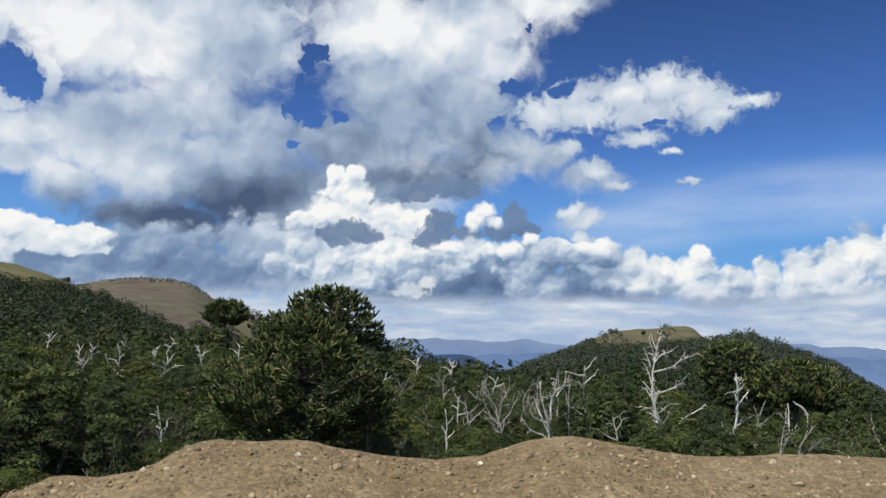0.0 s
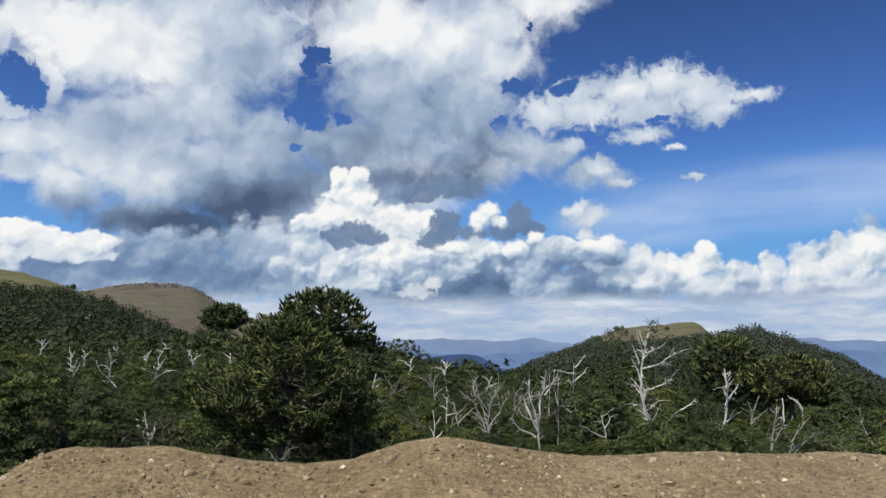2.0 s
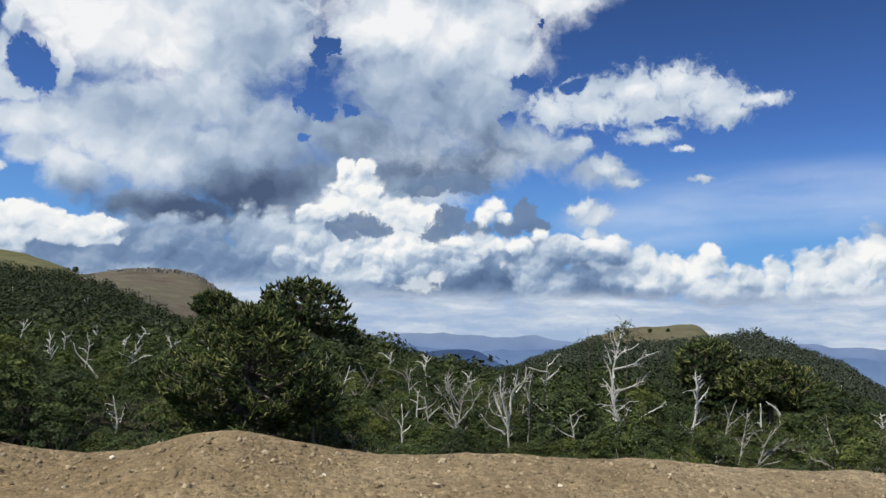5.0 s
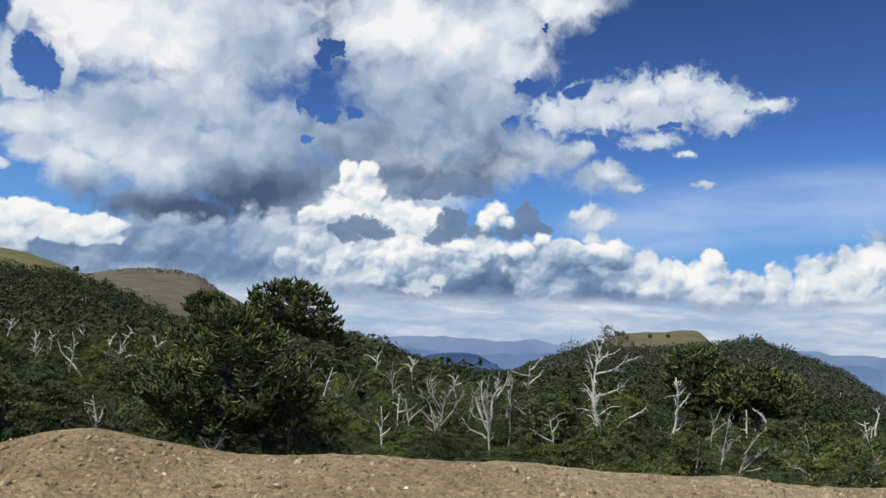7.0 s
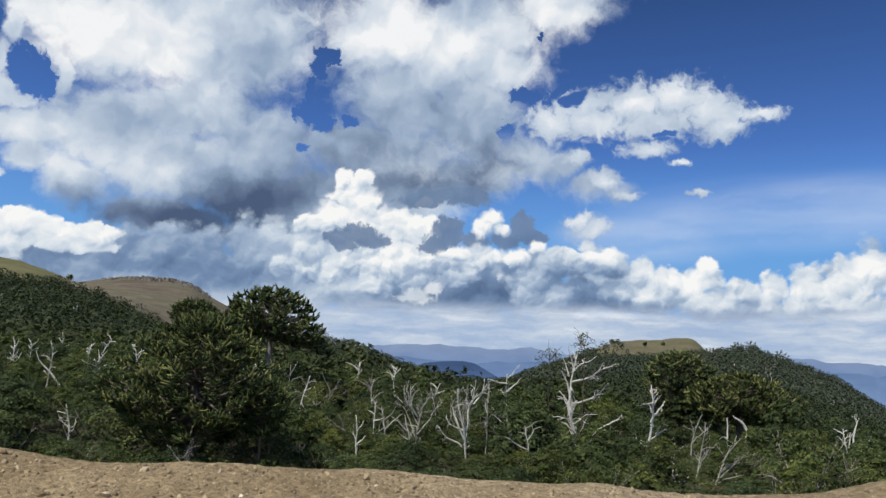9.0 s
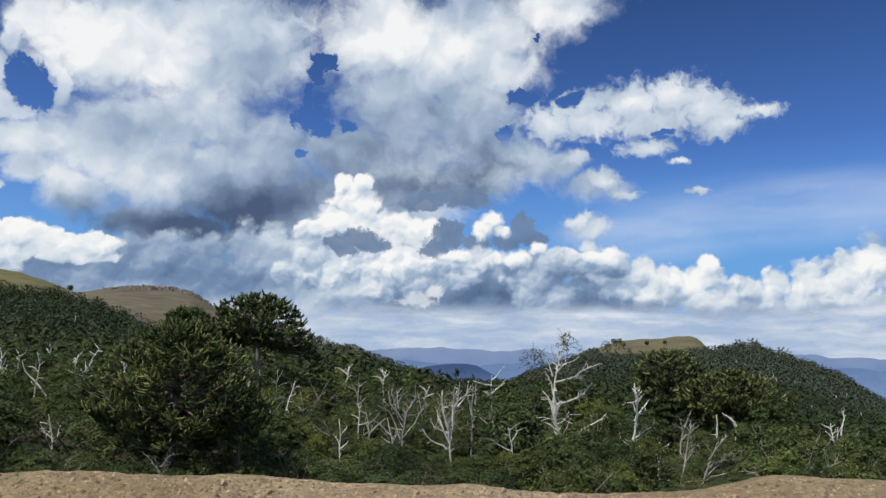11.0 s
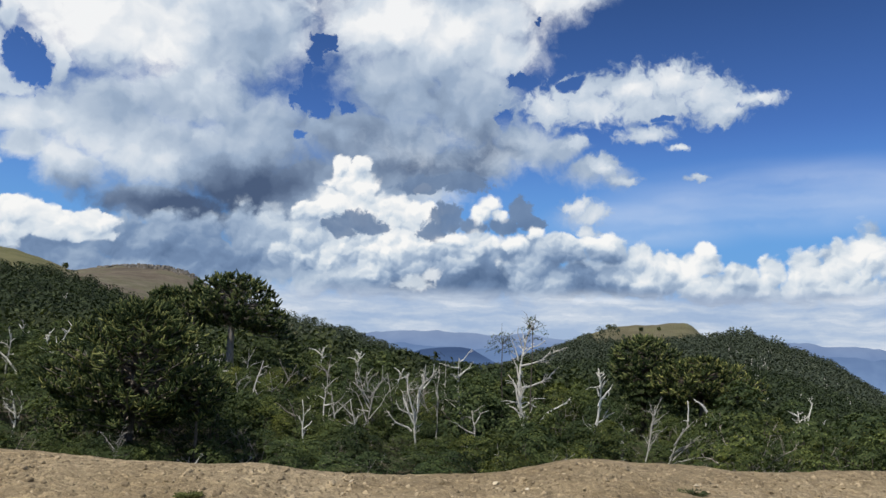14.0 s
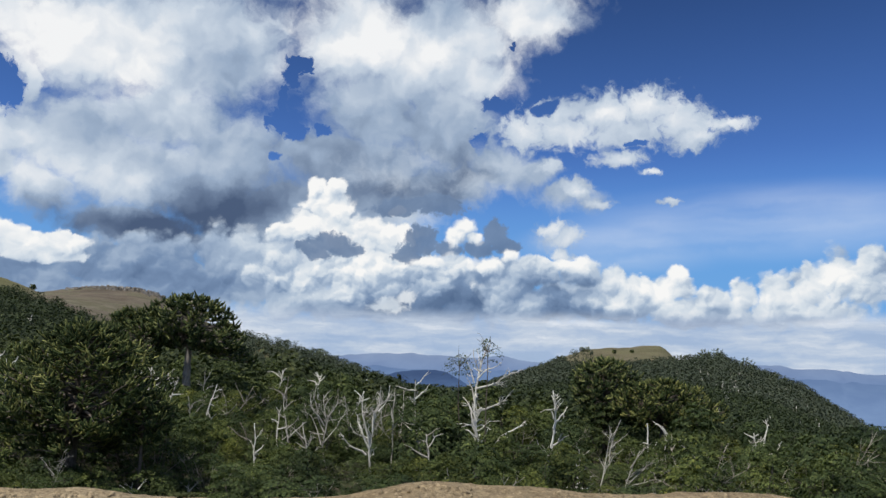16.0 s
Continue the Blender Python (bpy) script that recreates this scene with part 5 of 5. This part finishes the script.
def leafy_spray(x, y, z, wide, tall, plates, seed, label):
    """A nearly bare stem with a few plates of leaves at its top."""
    tree = holder("beech_tree", (x, y, ground_at(x, y)), label, "tree", "mountain beeches")
    rng, s, h = np.random.default_rng(seed), Shape(), z - ground_at(x, y)
    stem = wander(rng, (0, 0, -0.2), (0.04, 0, 1), h - 0.4 * tall, 6, 0.05)
    s.tube(stem, np.linspace(0.07, 0.03, 7), 5)
    crown = beech_meshes(seed, tall, wide, plates, 12, 0.075)[1]
    for _ in range(7):
        s.tube(wander(rng, stem[-1], (rng.normal(0, 0.8), rng.normal(0, 0.8), 0.8), tall * rng.uniform(0.5, 1.1), 4, 0.22), (0.03, 0.024, 0.018, 0.013, 0.008), 4)
    part("trunk", s.mesh("trunk", BARK), tree, "thin grey stem with bare twigs")
    part("crown", fast_mesh("crown", crown + np.array([*stem[-1][:2], h - tall]), NO_QUADS, BEECH, np.arange(len(crown)).reshape(-1, 3)), tree)


leafy_spray(15.2, 68.0, 4.0, 1.2, 1.7, 44, 151, "thin beech with a loose spray of leaves above the wood")
leafy_spray(16.75, 61.35, 5.0, 0.9, 1.8, 26, 152, "half-dead beech with few leaves at its twiggy top")


# ---- far woods ----
def forest_stuff(name, near, far, gap, leaves, size, keep, seed, label, leaf, foliage=None):
    """Many far crowns as one mesh: small three-cornered leaves over rounded, uneven domes."""
    rng = np.random.default_rng(seed)
    xs, ys = [], []
    d = near
    while d < far:
        n = int(1.44 * d / gap)
        u = np.linspace(-0.72, 0.72, n) + rng.uniform(-0.5, 0.5, n) * gap / d
        dd = d + rng.uniform(-0.5, 0.5, n) * gap
        ok = keep(u, dd, rng.uniform(0, 1, n))
        xs.append((HUB_X + u * dd)[ok])
        ys.append(dd[ok])
        d += gap * (0.9 if d < 260 else 1.2)
    x, y = np.concatenate(xs), np.concatenate(ys)
    z = land(x, y)
    n = len(x)
    h = size * rng.uniform(0.55, 1.45, n)
    az = rng.uniform(0, 2 * math.pi, (n, leaves))
    f = rng.beta(1.4, 1.0, (n, leaves))
    lobe = 1 + 0.20 * np.sin(3 * az + rng.uniform(0, 6, (n, 1)) + 5 * f)
    rad = h[:, None] * 0.50 * np.sqrt(np.clip(1 - ((f - 0.4) / 0.63) ** 2, 0.05, 1)) * rng.uniform(0.68, 1.08, (n, leaves)) * lobe
    at = np.stack([x[:, None] + rad * np.cos(az), y[:, None] + rad * np.sin(az), z[:, None] + h[:, None] * f], 2).reshape(-1, 3)
    face = np.stack([0.7 * np.cos(az), 0.7 * np.sin(az), 0.1 + 0.9 * f], 2).reshape(-1, 3) + rng.normal(0, 0.28, (n * leaves, 3))
    a = np.cross(face, rng.normal(0, 1, face.shape))
    a /= np.linalg.norm(a, axis=1)[:, None]
    b = np.cross(face, a)
    b /= np.linalg.norm(b, axis=1)[:, None]
    r = (size * leaf * rng.uniform(0.6, 1.35, len(at)))[:, None]
    v = np.stack([at + a * r, at - a * r * 0.6 + b * r * 0.8, at - a * r * 0.5 - b * r * 0.9], 1).reshape(-1, 3)
    ob = new(name, fast_mesh(name, v, NO_QUADS, foliage or FOREST, np.arange(len(v)).reshape(-1, 3)))
    return tagged(ob, label, "forest", kind="stuff")


def everywhere(u, d, r):
    return r < 0.95


def wooded(u, d, r):
    left = (u < -0.30) & (d < 520)
    ridge = (u > -0.32) & (u < 0.05) & (r < np.where(d < 640, 0.9, 0.55))
    right = (u >= 0.05) & (r < 0.93)
    return left | ridge | right


def hill_wood(u, d, r):
    right = (u > 0.06) & (d < 1190) & (r < 0.9)
    slope = (u > 0.10) & (d < 1500) & (r < 0.8 * np.clip((0.222 - u) / 0.075, 0, 1))
    ridge = (u > -0.24) & (u < 0.03) & (d < 1140) & (r < 0.42)
    return right | slope | ridge


forest_stuff("woodland", 110, 260, 4.5, 130, 5.4, everywhere, 31, "dark green mountain beech woods on the slope", 0.072)
forest_stuff("hillside_woodland", 258, 600, 6.0, 84, 7.4, wooded, 32, "dark green woods covering the hillsides", 0.085)
forest_stuff("distant_woodland", 600, 1430, 9.2, 50, 9.5, hill_wood, 33, "distant dark green woods on the hill", 0.115, HAZY_FOREST)


def snag_stuff():
    rng = np.random.default_rng(8)
    s = Shape()
    for _ in range(110):
        u, d = (rng.uniform(0.3, 0.5), rng.uniform(300, 950)) if rng.uniform() < 0.75 else (rng.uniform(-0.6, 0.0), rng.uniform(130, 420))
        x, y = HUB_X + u * d, d
        z, h = ground_at(x, y), rng.uniform(5, 9)
        s.tube([(x, y, z), (x + rng.normal(0, 0.3), y, z + h * 0.6), (x + rng.normal(0, 0.6), y, z + h)], (0.42, 0.34, 0.16), 4)
        s.tube([(x, y, z + h * 0.5), (x + rng.uniform(-2, 2), y, z + h * 0.8)], (0.2, 0.1), 4)
    return tagged(new("dead_snags", s.mesh("dead_snags", DEADWOOD)), "pale dead trunks scattered through the far woods", "dead trees", kind="stuff")


snag_stuff()


def skyline_tree(u, d, height, seed):
    """A small umbrella-shaped monkey puzzle tree on a far ridge."""
    x, y = HUB_X + u * d, d
    return monkey_puzzle(x, y, height * 0.55, height * 0.42, ground_at(x, y) + height * 0.5, 30, 7, "far monkey puzzle tree standing on the ridge", seed, 0.4, 1.7, 0.38, height * 0.48)


for q, (u, d, h) in enumerate([(0.352, 1150, 17), (0.368, 1150, 19), (0.404, 1135, 20), (0.322, 1160, 14), (0.150, 1290, 11), (0.164, 1350, 12), (0.173, 1390, 9), (0.178, 1400, 8), (0.200, 1500, 9), (0.207, 1450, 10), (0.240, 1400, 6), (0.262, 1390, 5), (-0.470, 1120, 7), (-0.117, 1120, 14), (0.12, 1135, 15)]):
    skyline_tree(u, d, h, 300 + q)


# ---- clods, pebbles, stones and herbs on the bank ----
def lay_clods():
    """Lumps of earth that are part of the bank."""
    rng = np.random.default_rng(29)
    kinds = []
    for k in range(6):
        me = bpy.data.meshes.new("clod")
        bm = bmesh.new()
        bmesh.ops.create_icosphere(bm, subdivisions=2, radius=0.5)
        for v in bm.verts:
            v.co *= 1 + 0.7 * noise.noise(v.co * 3.1 + Vector((k * 7, 1, 2)))
            v.co.z *= 0.5
        bm.to_mesh(me)
        bm.free()
        me.materials.append(EARTH)
        kinds.append(me)
    for _ in range(100):
        x = rng.uniform(-5.2, 18.0)
        y = crest_y(x) - 0.3 - abs(rng.normal(0.2, 1.2))
        size = float(np.clip(rng.lognormal(-3.0, 0.35), 0.03, 0.09))
        ob = new("clod", kinds[rng.integers(6)])
        ob.matrix_world = Matrix.LocRotScale((x, y, on_bank(x, y) + size * 0.08), Euler((0, 0, rng.uniform(0, 6.3))), Vector((size,) * 3))
        ob.parent = BANK


lay_clods()


# pebbles and stones
def stone_mesh(seed, detail=1):
    rng = np.random.default_rng(seed)
    bm = bmesh.new()
    bmesh.ops.create_icosphere(bm, subdivisions=detail, radius=0.5)
    squash = (1.0, rng.uniform(0.65, 0.9), rng.uniform(0.45, 0.75))
    for v in bm.verts:
        k = 1 + 0.95 * noise.noise(v.co * 2.6 + Vector((seed, 0, 0)))
        v.co = Vector([v.co[i] * squash[i] * k for i in range(3)])
    me = bpy.data.meshes.new("stone")
    bm.to_mesh(me)
    bm.free()
    me.materials.append(STONE)
    return me


def scatter_stones():
    rng = np.random.default_rng(17)
    kinds = [stone_mesh(k) for k in range(8)]
    for _ in range(120):
        x = rng.uniform(-5.5, 18.5)
        y = crest_y(x) - 0.35 - abs(rng.normal(0, 1.3))
        if not 4.0 < y < 10.8:
            continue
        size = float(np.clip(rng.lognormal(-2.85, 0.36), 0.035, 0.14))
        ob = new("stone", kinds[rng.integers(8)])
        ob.matrix_world = Matrix.LocRotScale((x, y, on_bank(x, y) + size * 0.08), Euler((rng.uniform(-0.3, 0.3), rng.uniform(-0.3, 0.3), rng.uniform(0, 6.3))), Vector((size,) * 3))
        tagged(ob, "pale angular stone lying on the bank of earth", "stone", "stones on the bank")


def scatter_gravel():
    rng = np.random.default_rng(18)
    base = stone_mesh(50, 1)
    bv = np.array([v.co[:] for v in base.vertices])
    bf = np.array([p.vertices[:] for p in base.polygons])
    count = 7500
    x = rng.uniform(-6.5, 19, count)
    patch = fbm(x[:, None] * 0.9, (x * 0 + 1)[:, None], 3, 2.0)[:, 0]
    y = crest_y(x) - np.abs(rng.normal(0, 1.4, count)) - 0.12
    y = np.clip(y, 4.2, 10.7)
    z = np.array([on_bank(a, b) for a, b in zip(x, y)])
    size = np.clip(rng.lognormal(-3.60, 0.55, count) * (1 + 0.5 * patch), 0.010, 0.085)
    az = rng.uniform(0, 6.28, count)
    c, s = np.cos(az)[:, None], np.sin(az)[:, None]
    v = np.stack([x[:, None] + size[:, None] * (bv[:, 0] * c - bv[:, 1] * s), y[:, None] + size[:, None] * (bv[:, 0] * s + bv[:, 1] * c), z[:, None] + size[:, None] * bv[:, 2]], 2).reshape(-1, 3)
    f = (bf[None] + (np.arange(count) * len(bv))[:, None, None]).reshape(-1, 3)
    tagged(new("gravel", fast_mesh("gravel", v, np.zeros((0, 4), int), STONE, f)), "small pale pebbles strewn over the bank", "gravel", kind="stuff")


scatter_stones()
scatter_gravel()


def herb(place, radius, height, seed, label, stalks=170):
    rng = np.random.default_rng(seed)
    s = Shape()
    for _ in range(stalks):
        az, r = rng.uniform(0, 6.28), radius * math.sqrt(rng.uniform(0, 1))
        foot = np.array([r * math.cos(az) * 0.6, r * math.sin(az) * 0.6, -0.02])
        tip = foot + np.array([math.cos(az) * r * 0.8, math.sin(az) * r * 0.8, height * rng.uniform(0.4, 1)])
        mid = (foot + tip) / 2 + np.array([0, 0, height * 0.15])
        s.tube([foot, mid, tip], (0.006, 0.010, 0.002), 3)
    tuft = holder("herb_tuft", place, label, "plant", "tufts of herb")
    part("leaves", s.mesh("leaves", HERB), tuft)


for q, (x, y, r, h) in enumerate([(13.0, 8.95, 0.13, 0.06), (8.2, 8.1, 0.11, 0.06), (9.45, 9.75, 0.13, 0.07)]):
    herb((x, y, on_bank(x, y)), r, h, 400 + q, "low green tuft growing on the dry earth")
